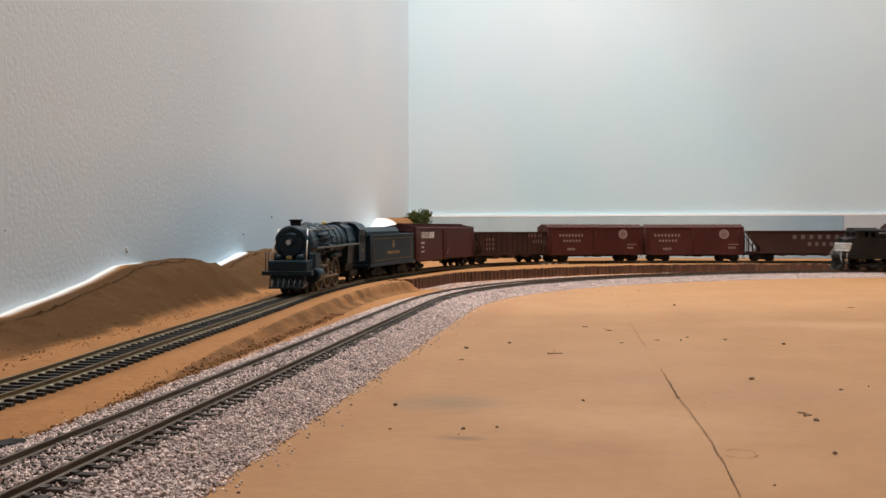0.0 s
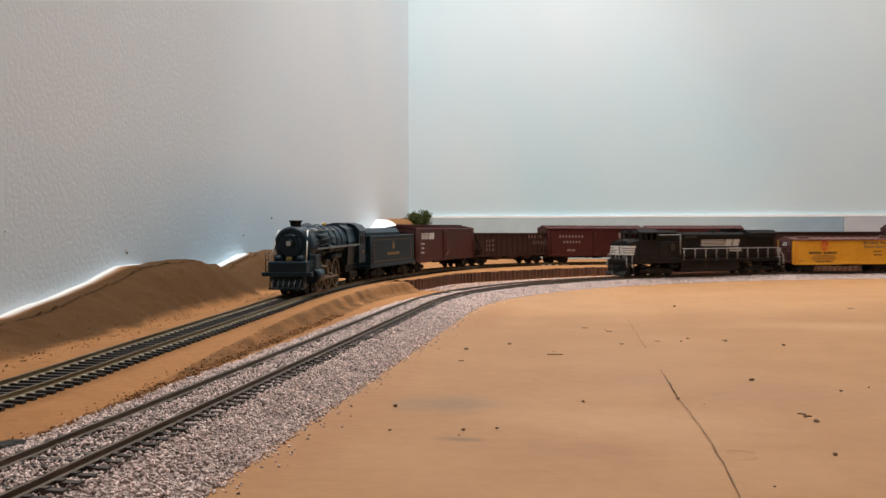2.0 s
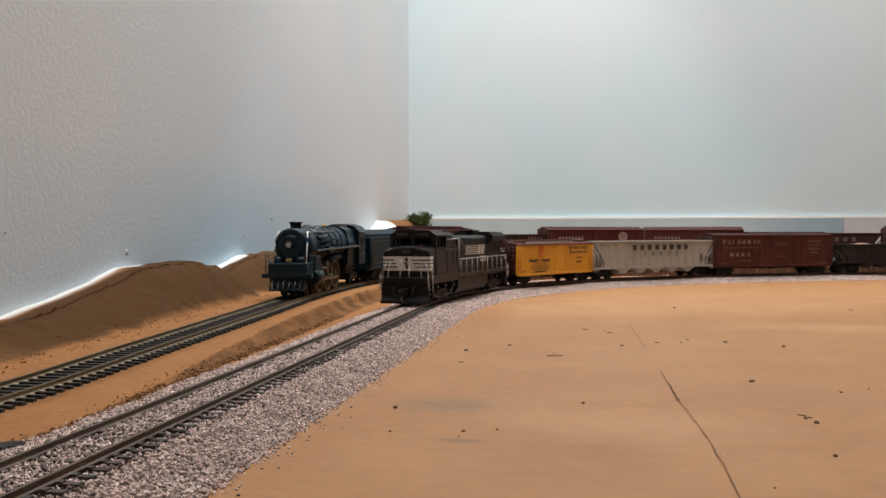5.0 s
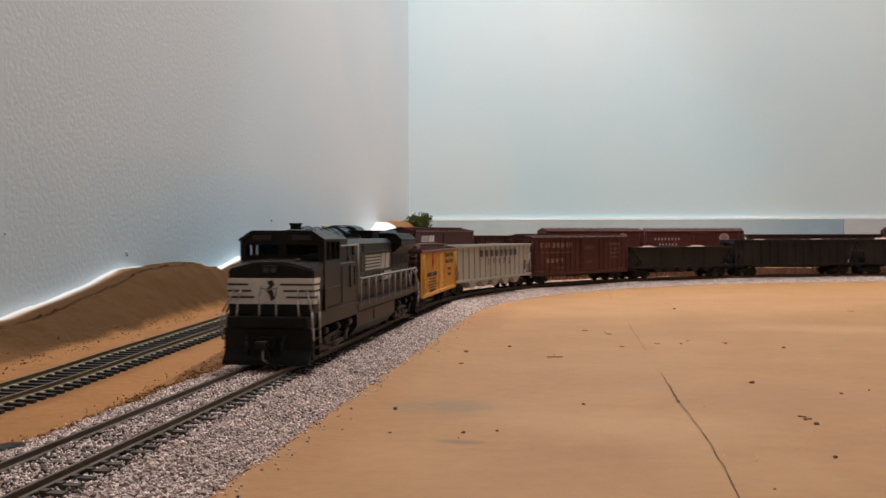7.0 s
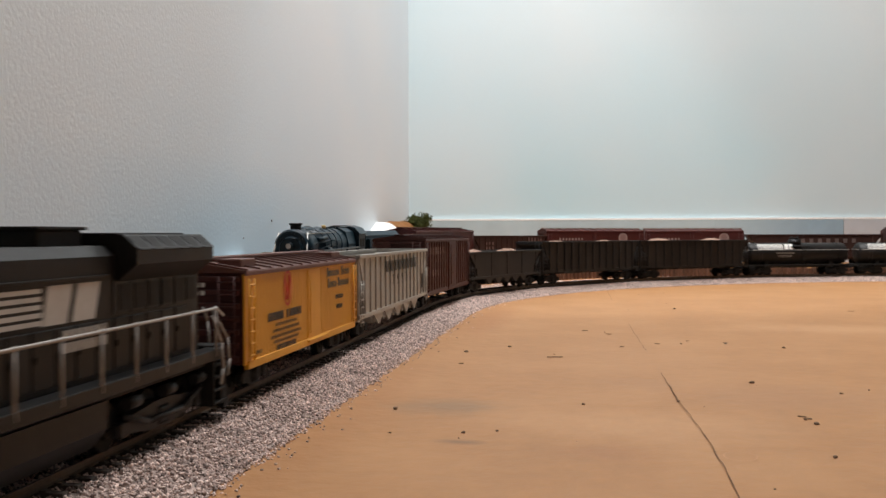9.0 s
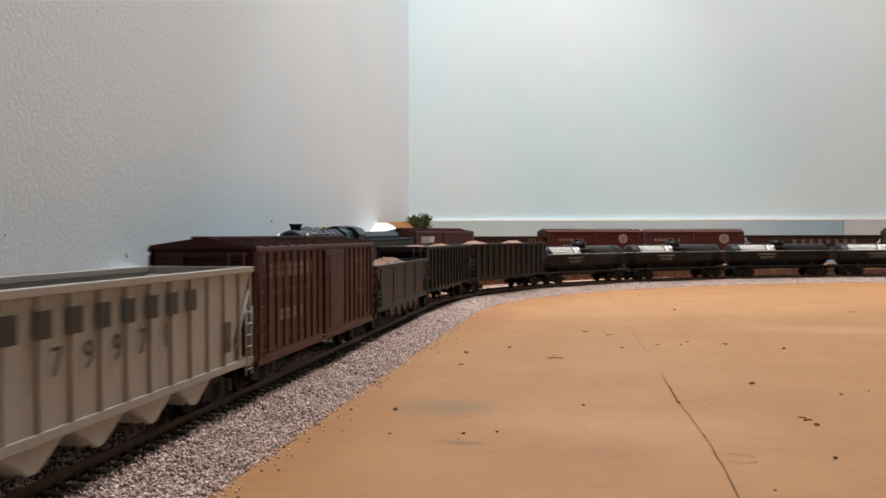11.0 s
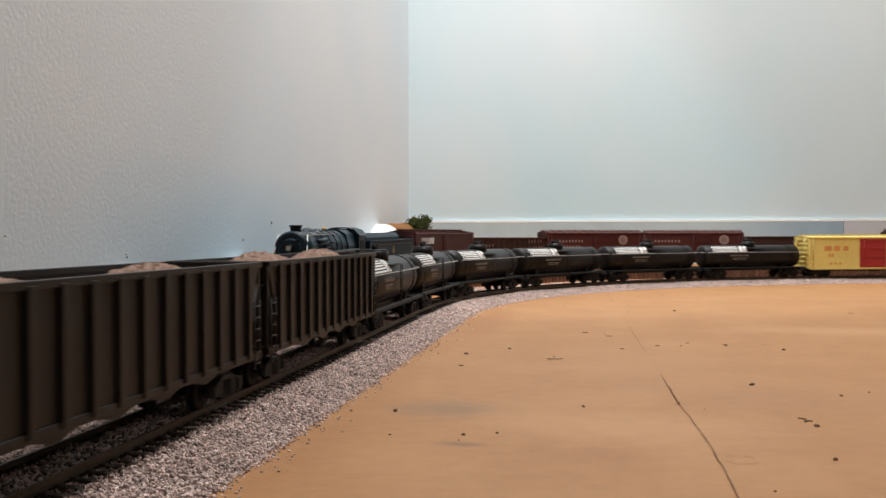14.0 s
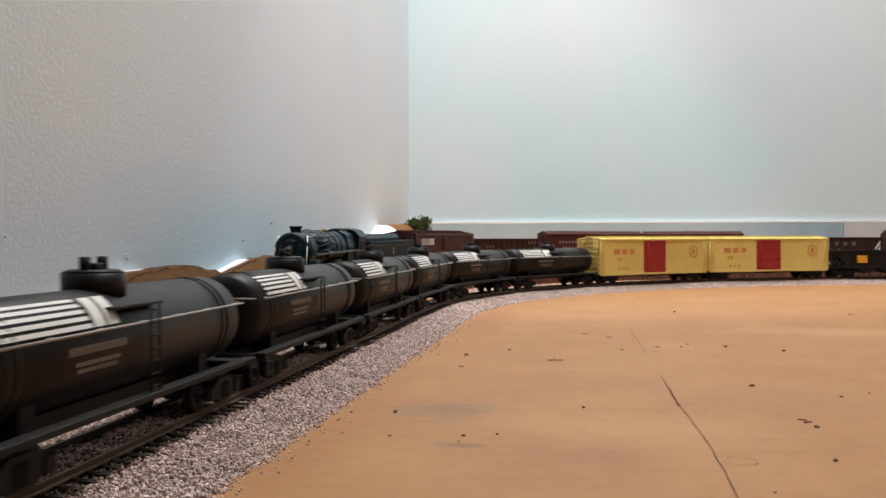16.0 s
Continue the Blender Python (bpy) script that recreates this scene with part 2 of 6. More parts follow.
def striped_emblem(parent, x, z, w, h, y, mat=None, n=5, lean=None):
    """A railway emblem as plain shapes: stripes running into two slanted blocks."""
    mat = mat or M_white
    bm = B()
    ws = w * 0.62
    for i in range(n):
        zc = z + h / 2 - (i + 0.5) * h / n
        box(bm, x + w / 2 - ws, x + w / 2, y - 0.0001, y + 0.00013, zc - h / n * 0.29, zc + h / n * 0.29)
    part("emblem_stripes", bm, mat, parent)
    for k in range(2):
        x0 = x + w / 2 - ws - w * 0.20 * k
        bm = B()
        d, q = w * 0.045, w * 0.165
        prism(bm, [(x0, z - h / 2), (x0 - q, z - h / 2), (x0 - q - d, z + h / 2), (x0 - d, z + h / 2)], y - 0.0001, y + 0.00013)
        part("emblem_block", bm, mat, parent)


def smoothstep(a, b, v):
    t = np.clip((v - a) / (b - a), 0, 1)
    return t * t * (3 - 2 * t)


# ---- the lines of the two tracks ----
class Line:
    """A track's centre line, by distance along it."""

    def __init__(self, s, xy, z):
        self.s, self.xy, self.z = s, xy, z
        d = np.gradient(xy, axis=0)
        self.t = d / np.linalg.norm(d, axis=1)[:, None]

    def at(self, s, off=0.0):
        p = [float(np.interp(s, self.s, self.xy[:, i])) for i in (0, 1)]
        t = [float(np.interp(s, self.s, self.t[:, i])) for i in (0, 1)]
        k = math.hypot(*t)
        t = [t[0] / k, t[1] / k]
        return Vector((p[0] + t[1] * off, p[1] - t[0] * off, float(np.interp(s, self.s, self.z)))), Vector((t[0], t[1], 0))

    def car(self, s, length):
        """The pose of a car whose middle is at s; it heads towards smaller s, its +y side faces the inside of the curve."""
        a, _ = self.at(s - length * 0.33)
        b, _ = self.at(s + length * 0.33)
        x = (a - b).normalized()
        z = Vector((0, 0, 1))
        y = z.cross(x).normalized()
        z = x.cross(y)
        c = (a + b) / 2
        return Matrix(((x.x, y.x, z.x, c.x), (x.y, y.y, z.y, c.y), (x.z, y.z, z.z, c.z), (0, 0, 0, 1)))


STEP = 0.004
S1 = np.arange(-2.2, 4.6, STEP)
bend = np.interp(S1, [-3, 0.44, 0.58, 0.8, 1.0, 1.28, 1.32, 1.40, 1.43, 6], [0, 0, 1.95, 1.76, 1.586, 1.34, 2.219, 2.219, 0, 0])
head = math.pi / 2 - np.cumsum(bend) * STEP
xy = np.stack([np.cumsum(np.cos(head)), np.cumsum(np.sin(head))], 1) * STEP
i0 = int(np.searchsorted(S1, 0.0))
NEAR = Line(S1, xy - xy[i0] + np.array([-0.1225, 0.202]), np.zeros(len(S1)))


def spline(points, step):
    """A smooth curve through control points, sampled evenly."""
    p = [np.array(q, float) for q in points]
    p = [2 * p[0] - p[1]] + p + [2 * p[-1] - p[-2]]
    out = []
    for a, b, c, d in zip(p, p[1:], p[2:], p[3:]):
        for u in np.linspace(0, 1, 60, endpoint=False):
            out.append(0.5 * (2 * b + (c - a) * u + (2 * a - 5 * b + 4 * c - d) * u * u + (3 * b - a - 3 * c + d) * u ** 3))
    out.append(p[-2])
    out = np.array(out)
    s = np.r_[0, np.cumsum(np.linalg.norm(np.diff(out[:, :2], axis=0), axis=1))]
    t = np.arange(0, s[-1], step)
    return t, np.stack([np.interp(t, s, out[:, i]) for i in range(out.shape[1])], 1)


FAR_POINTS = [(-0.205, -0.6, -0.004), (-0.201, -0.1, -0.004), (-0.199, 0.26, -0.0025), (-0.1994, 0.408, 0.001),
              (-0.2021, 0.5559, 0.0045), (-0.2097, 0.6925, 0.006), (-0.2067, 0.8132, 0.0075), (-0.1876, 0.9242, 0.009),
              (-0.1598, 1.0779, 0.0095), (-0.103, 1.2216, 0.0092), (-0.0186, 1.3046, 0.0088), (0.1122, 1.3437, 0.0085),
              (0.3086, 1.3474, 0.0085), (0.9, 1.3474, 0.0085), (1.7, 1.3474, 0.0085)]
s2, p2 = spline(FAR_POINTS, STEP)
FAR = Line(s2, p2[:, :2], p2[:, 2])

XW, YW = -0.294, 1.58       # the faces of the two walls
BOARD = -0.008              # the top of the plywood
_, pw = spline([(-0.178, 0.858), (-0.158, 0.890), (-0.149, 0.944), (-0.137, 1.005), (-0.112, 1.052), (-0.083, 1.092), (-0.02, 1.175),
                (0.05, 1.236), (0.13, 1.278), (0.25, 1.303), (0.5, 1.312), (1.1, 1.312), (1.7, 1.312)], STEP)
WALL_LINE = Line(np.arange(len(pw)) * STEP, pw, np.zeros(len(pw)))


# ---- the room ----
def structure(name, bm, mat, label, category):
    me = bpy.data.meshes.new(name)
    bm.to_mesh(me)
    bm.free()
    me.materials.append(mat)
    return tagged(new(name, me), label, category, "", "structure")


X1, Y0, ZF, ZC = 4.6, -2.4, -1.0, 1.5
structure("wall_west", box(B(), XW - 0.1, XW, Y0, YW + 0.1, ZF, ZC), M_wall, "off-white wall with orange-peel texture and pale blue overspray", "wall")
structure("wall_north", box(B(), XW, X1, YW, YW + 0.1, ZF, ZC), M_sky, "pale sky-blue painted wall behind the layout", "wall")
# out of view: added to close the room and bounce its light
structure("wall_east", box(B(), X1, X1 + 0.1, Y0, YW + 0.1, ZF, ZC), M_plain, "unseen plain off-white room wall", "wall")
structure("wall_south", box(B(), XW - 0.1, X1 + 0.1, Y0 - 0.1, Y0, ZF, ZC), M_plain, "unseen plain off-white room wall", "wall")
structure("ceiling", box(B(), XW - 0.1, X1 + 0.1, Y0 - 0.1, YW + 0.1, ZC, ZC + 0.1), M_plain, "unseen plain white ceiling", "ceiling")
structure("floor", box(B(), XW - 0.1, X1 + 0.1, Y0 - 0.1, YW + 0.1, ZF - 0.1, ZF), M_floor, "unseen grey-brown carpeted floor", "floor")

# the backdrop strip along the foot of the north wall
strip = thing("backdrop_strip", "low blue-grey painted strip on the wall, its bright top halo built as a white line", "backdrop", "", "structure")
for x0, x1, m in ((XW, 0.205, M_strip), (0.205, 0.400, M_strip3), (0.4005, 3.2, M_strip2)):
    part("panel", box(B(), x0, x1, YW - 0.006, YW, BOARD, 0.0725, 0.0006), m, strip)
    # the bright halo over the panel is built as a thin white strip
    part("edge_halo", box(B(), x0, x1, YW - 0.0062, YW, 0.0725, 0.0757, 0.0002), M_halo_plaster, strip, "white line standing for the bright halo")

# ---- the layout's board ----
board = structure("table_board", box(B(), XW, 3.9, -1.9, YW, BOARD - 0.02, BOARD, 0.001), M_board, "tan painted plywood layout board with scuffs and a split joint", "table")
nt = M_board.node_tree
bsdf = nt.nodes["Principled BSDF"]
col = bsdf.inputs["Base Color"].links[0].from_socket
geo = nt.nodes.new("ShaderNodeTexCoord")
for cx, cy, rx, ry, k, c in ((-0.047, 0.325, 0.023, 0.017, 0.62, (0.20, 0.13, 0.075)), (-0.035, 0.27, 0.008, 0.004, 0.7, (0.16, 0.09, 0.05)), (0.075, 0.36, 0.05, 0.035, 0.20, (0.27, 0.145, 0.085)), (0.022, 0.385, 0.020, 0.020, 0.22, (0.27, 0.14, 0.075)), (0.005, 0.262, 0.014, 0.012, 0.28, (0.29, 0.12, 0.05)), (0.12, 0.27, 0.05, 0.05, 0.22, (0.26, 0.13, 0.075)),
                             (0.16, 0.62, 0.09, 0.03, 0.25, (0.62, 0.38, 0.21)), (-0.066, 0.66, 0.018, 0.13, 0.45, (0.30, 0.12, 0.04)), (-0.075, 0.30, 0.010, 0.20, 0.40, (0.33, 0.15, 0.055)), (0.02, 0.30, 0.05, 0.03, 0.22, (0.60, 0.36, 0.19)), (0.02, 0.47, 0.04, 0.10, 0.18, (0.40, 0.22, 0.11))):
    # a patch of differing tone with a soft, uneven outline
    mp = nt.nodes.new("ShaderNodeMapping")
    mp.inputs["Location"].default_value = (-cx / rx, -cy / ry, 0)
    mp.inputs["Scale"].default_value = (1 / rx, 1 / ry, 0)
    ln = nt.nodes.new("ShaderNodeVectorMath")
    ln.operation = "LENGTH"
    wob = nt.nodes.new("ShaderNodeTexNoise")
    wob.inputs["Scale"].default_value, wob.inputs["Detail"].default_value = 90, 4
    ad = nt.nodes.new("ShaderNodeMath")
    ad.operation = "MULTIPLY_ADD"
    ad.inputs[1].default_value = 0.9
    mr = nt.nodes.new("ShaderNodeMapRange")
    mr.inputs[1].default_value, mr.inputs[2].default_value, mr.inputs[3].default_value, mr.inputs[4].default_value = 0.75, 1.55, k, 0
    mx = nt.nodes.new("ShaderNodeMix")
    mx.data_type = "RGBA"
    mx.inputs[7].default_value = (*c, 1)
    nt.links.new(geo.outputs["Object"], mp.inputs[0])
    nt.links.new(geo.outputs["Object"], wob.inputs[0])
    nt.links.new(mp.outputs[0], ln.inputs[0])
    nt.links.new(wob.outputs[0], ad.inputs[0])
    nt.links.new(ln.outputs[1], ad.inputs[2])
    nt.links.new(ad.outputs[0], mr.inputs[0])
    nt.links.new(mr.outputs[0], mx.inputs[0])
    nt.links.new(col, mx.inputs[6])
    col = mx.outputs[2]
nt.links.new(col, bsdf.inputs["Base Color"])


def split(points, width):
    """A thin split in the board's paint along a line."""
    bm = B()
    for (xa, ya), (xb, yb) in zip(points, points[1:]):
        d = Vector((xb - xa, yb - ya, 0))
        nrm = Vector((-d.y, d.x, 0)).normalized()
        n = max(2, int(d.length / 0.004))
        row = []
        for i in range(n + 1):
            c = Vector((xa, ya, BOARD + 0.0004)) + d * i / n
            w = width * (0.35 + 0.9 * abs(noise.noise(c * 160)))
            j = nrm * noise.noise(c * 90) * 0.0006
            row.append((bm.verts.new(c + j - nrm * w), bm.verts.new(c + j + nrm * w)))
        for p, q in zip(row, row[1:]):
            bm.faces.new((p[0], q[0], q[1], p[1]))
    return part("paint_split", bm, M_edge, board, "dark split along the plywood joint")


split([(0.0218, 1.0338), (0.0231, 0.8603)], 0.0002)
split([(0.0276, 0.6329), (0.0291, 0.5517), (0.0301, 0.4914)], 0.00025)
split([(0.0318, 0.4149), (0.0322, 0.3759), (0.0322, 0.3436), (0.0334, 0.3265), (0.0343, 0.2944), (0.0348, 0.2608), (0.0345, 0.2389), (0.0342, 0.2181)], 0.00024)
split([(0.0318, 0.3800), (0.0324, 0.3540), (0.0326, 0.3436)], 0.0004)
split([(-0.018, 0.4523), (-0.0139, 0.4559), (-0.0102, 0.4554)], 0.0003)


def crumb(x, y, r, seed):
    bm = B()
    bmesh.ops.create_icosphere(bm, subdivisions=1, radius=r)
    rng = random.Random(seed)
    for v in bm.verts:
        v.co = v.co * rng.uniform(0.6, 1.25)
        v.co.z *= 0.6
    me = bpy.data.meshes.new("crumb")
    bm.to_mesh(me)
    bm.free()
    me.materials.append(M_crumb)
    ob = tagged(new("crumb", me), "dark crumb of dirt on the board", "debris", "crumbs on the board")
    ob.matrix_basis = pose(x, y, BOARD + r * 0.35)


for k, (x, y) in enumerate([(-0.0265, 0.286), (0.1009, 0.5127), (0.0933, 0.3698), (0.0651, 0.3915), (0.0741, 0.527), (-0.0593, 0.475), (-0.0008, 0.3346), (0.0654, 0.2645), (0.0323, 0.3447), (0.0688, 0.7641), (0.0692, 0.3168), (0.0711, 0.3098), (0.0505, 0.5239), (-0.0394, 0.4992), (-0.0361, 0.2822), (-0.0638, 0.3172), (-0.0579, 0.2791)]):
    crumb(x, y, (0.0007, 0.0011, 0.0009, 0.0013)[k % 4] * (0.6 + 0.8 * min(y, 1)), k)
rng = random.Random(21)
for k in range(60):
    x, y = rng.uniform(-0.05, 0.45), rng.uniform(0.2, 1.0)
    crumb(x, y, rng.uniform(0.0002, 0.0005) * (0.6 + y), 100 + k)


def splinter(x, y, length, turn, seed):
    """A thin dark sliver of wood lying on the board."""
    rng = random.Random(seed)
    bm = B()
    n = 5
    for i in range(n):
        u0, u1 = i / n - 0.5, (i + 1) / n - 0.5
        rod(bm, (u0 * length, rng.uniform(-1, 1) * 0.0002, 0), (u1 * length, rng.uniform(-1, 1) * 0.0002, 0), 0.00022, 5)
    me = bpy.data.meshes.new("splinter")
    bm.to_mesh(me)
    bm.free()
    me.materials.append(M_crumb)
    ob = tagged(new("splinter", me), "thin dark splinter lying on the board", "debris", "splinters on the board")
    ob.matrix_basis = pose(x, y, BOARD + 0.0002, 0, 0, turn)


for k, (x, y, q, turn) in enumerate([(-0.0146, 0.461, 0.0075, 8), (0.0745, 0.5323, 0.0025, 0), (0.0555, 0.5389, 0.0017, 20), (0.0135, 0.5698, 0.0032, 0), (0.038, 0.5231, 0.0025, 0), (-0.0003, 0.5884, 0.0033, 5), (0.1984, 0.7592, 0.0047, 0), (0.0693, 0.3219, 0.0027, -25), (-0.0563, 0.4324, 0.0022, 20), (0.0187, 0.5077, 0.0021, 0), (0.0709, 0.3182, 0.0015, -20), (0.1058, 0.3796, 0.0015, 80), (-0.06, 0.4791, 0.0024, 60)]):
    splinter(x, y, q, turn, 300 + k)


def scuff_ring(x, y, rx, ry):
    bm = B()
    ring = []
    for i in range(40):
        a = 2 * math.pi * i / 40
        q = 1 + 0.06 * noise.noise(Vector((math.cos(a) * 2, math.sin(a) * 2, 5)))
        w = 0.03 + 0.05 * abs(noise.noise(Vector((math.cos(a) * 3, math.sin(a) * 3, 1))))
        ring.append([bm.verts.new((x + rx * k * math.cos(a), y + ry * k * math.sin(a), BOARD + 0.0003)) for k in (q - w, q + w)])
    for i in range(40):
        bm.faces.new((ring[i][0], ring[i][1], ring[(i + 1) % 40][1], ring[(i + 1) % 40][0]))
    part("scuff_ring", bm, M_scuff, board, "pale oval scuff on the paint")


scuff_ring(0.0407, 0.2617, 0.0043, 0.0052)


def wall_chip(p, r, seed, mat):
    bm = B()
    bmesh.ops.create_icosphere(bm, subdivisions=2, radius=r)
    rng = random.Random(seed)
    for v in bm.verts:
        v.co = v.co * rng.uniform(0.6, 1.3)
    me = bpy.data.meshes.new("plaster_blob")
    bm.to_mesh(me)
    bm.free()
    me.materials.append(mat)
    ob = tagged(new("plaster_blob", me), "small blob of plaster stuck on the wall", "blob", "blobs on the wall")
    ob.matrix_basis = pose(*p)


wall_chip((-0.2937, 0.5803, 0.0400), 0.0009, 0, M_halo_plaster)
wall_chip((-0.2937, 0.5813, 0.0378), 0.0007, 1, M_chip)
wall_chip((-0.2937, 0.8692, 0.0642), 0.0009, 2, M_chip)
wall_chip((-0.2937, 0.7936, 0.0480), 0.0007, 3, M_chip)
wall_chip((-0.2937, 0.4500, 0.0518), 0.0005, 4, M_halo_plaster)

# ---- the plaster and sand ground behind the ballasted track ----
WALL_TOP = [(-0.6, -0.004), (0.28, -0.004), (0.36, 0.002), (0.41, 0.006), (0.445, 0.009), (0.47, 0.013), (0.498, 0.017), (0.529, 0.022), (0.563, 0.029), (0.60, 0.0305), (0.645, 0.031),
            (0.675, 0.027), (0.706, 0.021), (0.754, 0.028), (0.78, 0.032), (0.852, 0.034), (0.95, 0.031), (1.15, 0.03), (1.26, 0.048), (1.33, 0.068), (1.45, 0.070), (1.58, 0.060)]
wy, wz = np.array([p[0] for p in WALL_TOP]), np.array([p[1] for p in WALL_TOP])


def nearest(line, pts, lo, hi):
    """Signed distance of points to a line (positive on the inside of the bend) and the place along it."""
    m = (line.s >= lo) & (line.s <= hi)
    q, t, s = line.xy[m], line.t[m], line.s[m]
    d, sv = np.empty(len(pts)), np.empty(len(pts))
    for k in range(0, len(pts), 4000):
        p = pts[k:k + 4000]
        dd = ((p[:, None, :] - q[None]) ** 2).sum(-1)
        j = dd.argmin(1)
        v = p - q[j]
        d[k:k + 4000] = t[j, 1] * v[:, 0] - t[j, 0] * v[:, 1]
        sv[k:k + 4000] = s[j]
    return d, sv


def ground_height(pts):
    dn, sn = nearest(NEAR, pts, -1.2, 2.4)
    df, sf = nearest(FAR, pts, 0.0, 9.0)
    zf = np.interp(sf, FAR.s, FAR.z) - 0.0033
    x, y = pts[:, 0], pts[:, 1]
    nz = np.array([noise.noise(Vector((a * 55, b * 55, 0))) + 0.5 * noise.noise(Vector((a * 190, b * 190, 3))) for a, b in pts])
    wob = np.array([noise.noise(Vector((a * 30, b * 30, 7))) for a, b in pts])
    # the bench of the far track: a worn slope down to the ballast, then the retaining wall
    wall_part = smoothstep(0.862, 0.885, y)
    base = np.interp(y, [0.20, 0.30, 0.33, 0.39, 0.47, 0.61, 0.82], [0.0240, 0.0260, 0.0275, 0.0295, 0.0310, 0.0370, 0.0500])
    crest = np.interp(y, [0.20, 0.32, 0.35, 0.42, 0.50, 0.60, 0.72, 0.82], [0.0310, 0.0335, 0.0360, 0.0430, 0.0480, 0.0540, 0.0590, 0.0640])
    fine = np.array([noise.noise(Vector((a * 330, b * 330, 5))) for a, b in pts])
    k = (-dn - base + 0.0002 * wob + 0.0003 * nz + 0.0010 * fine) / (crest - base)
    slope = np.clip(k, 0, 1)
    k = smoothstep(0, 1, np.where(k < 0.55, k * 0.55, 0.30 + (k - 0.55) * 1.75))
    dw, sw = nearest(WALL_LINE, pts, 0.0, 9.0)
    k2 = smoothstep(0.0028, 0.0050, -dw)
    k = k * (1 - wall_part) + k2 * wall_part
    low = BOARD + 0.0030
    z = low + (zf - low) * k
    dirt = np.where((slope > 0.05) & (slope < 0.98), 1.0, 0.0) * (1 - wall_part)
    z += (nz * 0.0003 + fine * 0.0007 * dirt) * (np.abs(df) > 0.017)
    z = np.where(np.abs(df) < 0.019, np.minimum(z, zf + 0.0002), z)
    z = np.where(dn > -0.022, BOARD - 0.002, z)
    # the hills against the west wall
    top = np.interp(y, wy, wz) + 0.0012 * wob
    foot = -0.2365 + 0.004 * wob - 0.010 * smoothstep(0.62, 0.75, y) + 0.02 * smoothstep(0.95, 1.25, y)
    r = np.clip((foot - x) / (foot - XW), 0, 1)
    rise = np.clip(r / 0.72, 0, 1)
    rise = np.sin(rise * math.pi / 2) ** 1.25
    hill = (top - zf) * rise
    lumps = np.array([max(0.0, noise.noise(Vector((a * 210, b * 150, 11))) - 0.22) for a, b in pts]) * 0.0050
    z = np.where((r > 0) & (top > zf), z + hill + lumps * smoothstep(0.0, 0.15, r) * smoothstep(0.85, 0.6, r), z)
    return z, r, top, wob, nz, y, dirt * np.clip(0.62 + 0.55 * nz, 0, 0.95)


def ground():
    cell = 0.0035
    xs = np.r_[np.arange(XW, -0.20, cell * 0.8), np.arange(-0.20, -0.14, 0.0011), np.arange(-0.14, -0.06, cell * 0.8), np.arange(-0.06, 1.3, 0.008)]
    ys = np.arange(-0.35, YW + 0.001, cell)
    gx, gy = np.meshgrid(xs, ys)
    pts = np.stack([gx.ravel(), gy.ravel()], 1)
    z, r, top, wob, nz, y, dirt = ground_height(pts)
    brown = smoothstep(0.02, 0.12, r + 0.05 * nz + 0.02 * wob) * smoothstep(-0.002, 0.006, top)
    brown = brown * (1 - 0.75 * smoothstep(0.80, 0.90, r + 0.05 * wob) * (y < 0.57))
    brown = brown * (1 - 0.55 * smoothstep(1.2, 1.3, y))
    bare = np.interp(y, [0.40, 0.44, 0.58, 0.61, 0.66, 0.69, 0.78, 0.80, 1.18, 1.23, 1.31, 1.34], [0, 0.13, 0.11, 0.0, 0.0, 0.14, 0.22, 0.0, 0.0, 0.6, 0.6, 0.0])
    white = smoothstep(0.0, 0.06, r - (1.0 - bare) + 0.02 * nz) * (bare > 0.02)
    brown = np.maximum(brown, dirt * 0.9)
    df = np.abs(nearest(FAR, pts, 0.0, 9.0)[0])
    brown = np.maximum(brown, 0.35 * smoothstep(0.021, 0.0165, df + 0.002 * nz))
    nx, ny = len(xs), len(ys)
    verts = np.stack([pts[:, 0], pts[:, 1], z], 1)
    keep = z > BOARD - 0.0015
    faces = []
    for j in range(ny - 1):
        for i in range(nx - 1):
            a = j * nx + i
            if keep[a] or keep[a + 1] or keep[a + nx] or keep[a + nx + 1]:
                faces.append((a, a + 1, a + nx + 1, a + nx))
    me = bpy.data.meshes.new("sand_ground")
    me.from_pydata(verts.tolist(), [], faces)
    me.polygons.foreach_set("use_smooth", np.ones(len(faces), dtype=bool))
    for nme, val in (("brown", brown), ("white", white)):
        at = me.attributes.new(nme, "FLOAT", "POINT")
        at.data.foreach_set("value", val.astype(np.float32))
    me.materials.append(M_ground)
    return tagged(new("ground", me), "sand-coloured plaster ground with brown painted hills and bare white edges", "ground", "", "structure")



def crease():
    """A dark ribbon painted as crease shade along the hills, below their top."""
    ys = np.arange(0.40, 0.83, 0.003)
    wob = np.array([noise.noise(Vector((0.0, b * 25, 2))) for b in ys])
    xs = -0.2735 + 0.003 * wob - 0.004 * smoothstep(0.62, 0.75, ys)
    z, z2 = ground_height(np.stack([xs, ys], 1))[0], ground_height(np.stack([xs - 0.0009, ys], 1))[0]
    bm = B()
    row = [(bm.verts.new((x, y, a + 0.00035)), bm.verts.new((x - 0.0009, y, b + 0.00035))) for x, y, a, b in zip(xs, ys, z, z2)]
    for k, (p, q) in enumerate(zip(row, row[1:])):
        if noise.noise(Vector((3.0, ys[k] * 60, 0))) > -0.25:
            bm.faces.new((p[0], p[1], q[1], q[0]))
    part("crease", bm, M_crease_shade, GROUND, "dark ribbon painted as the shade of a plaster crease")


M_crease_shade = material("crease_shade", (0.045, 0.022, 0.008), 0.95, 0, 0.2, 0.002, 0.2, spec=0.1)
GROUND = ground()
crease()


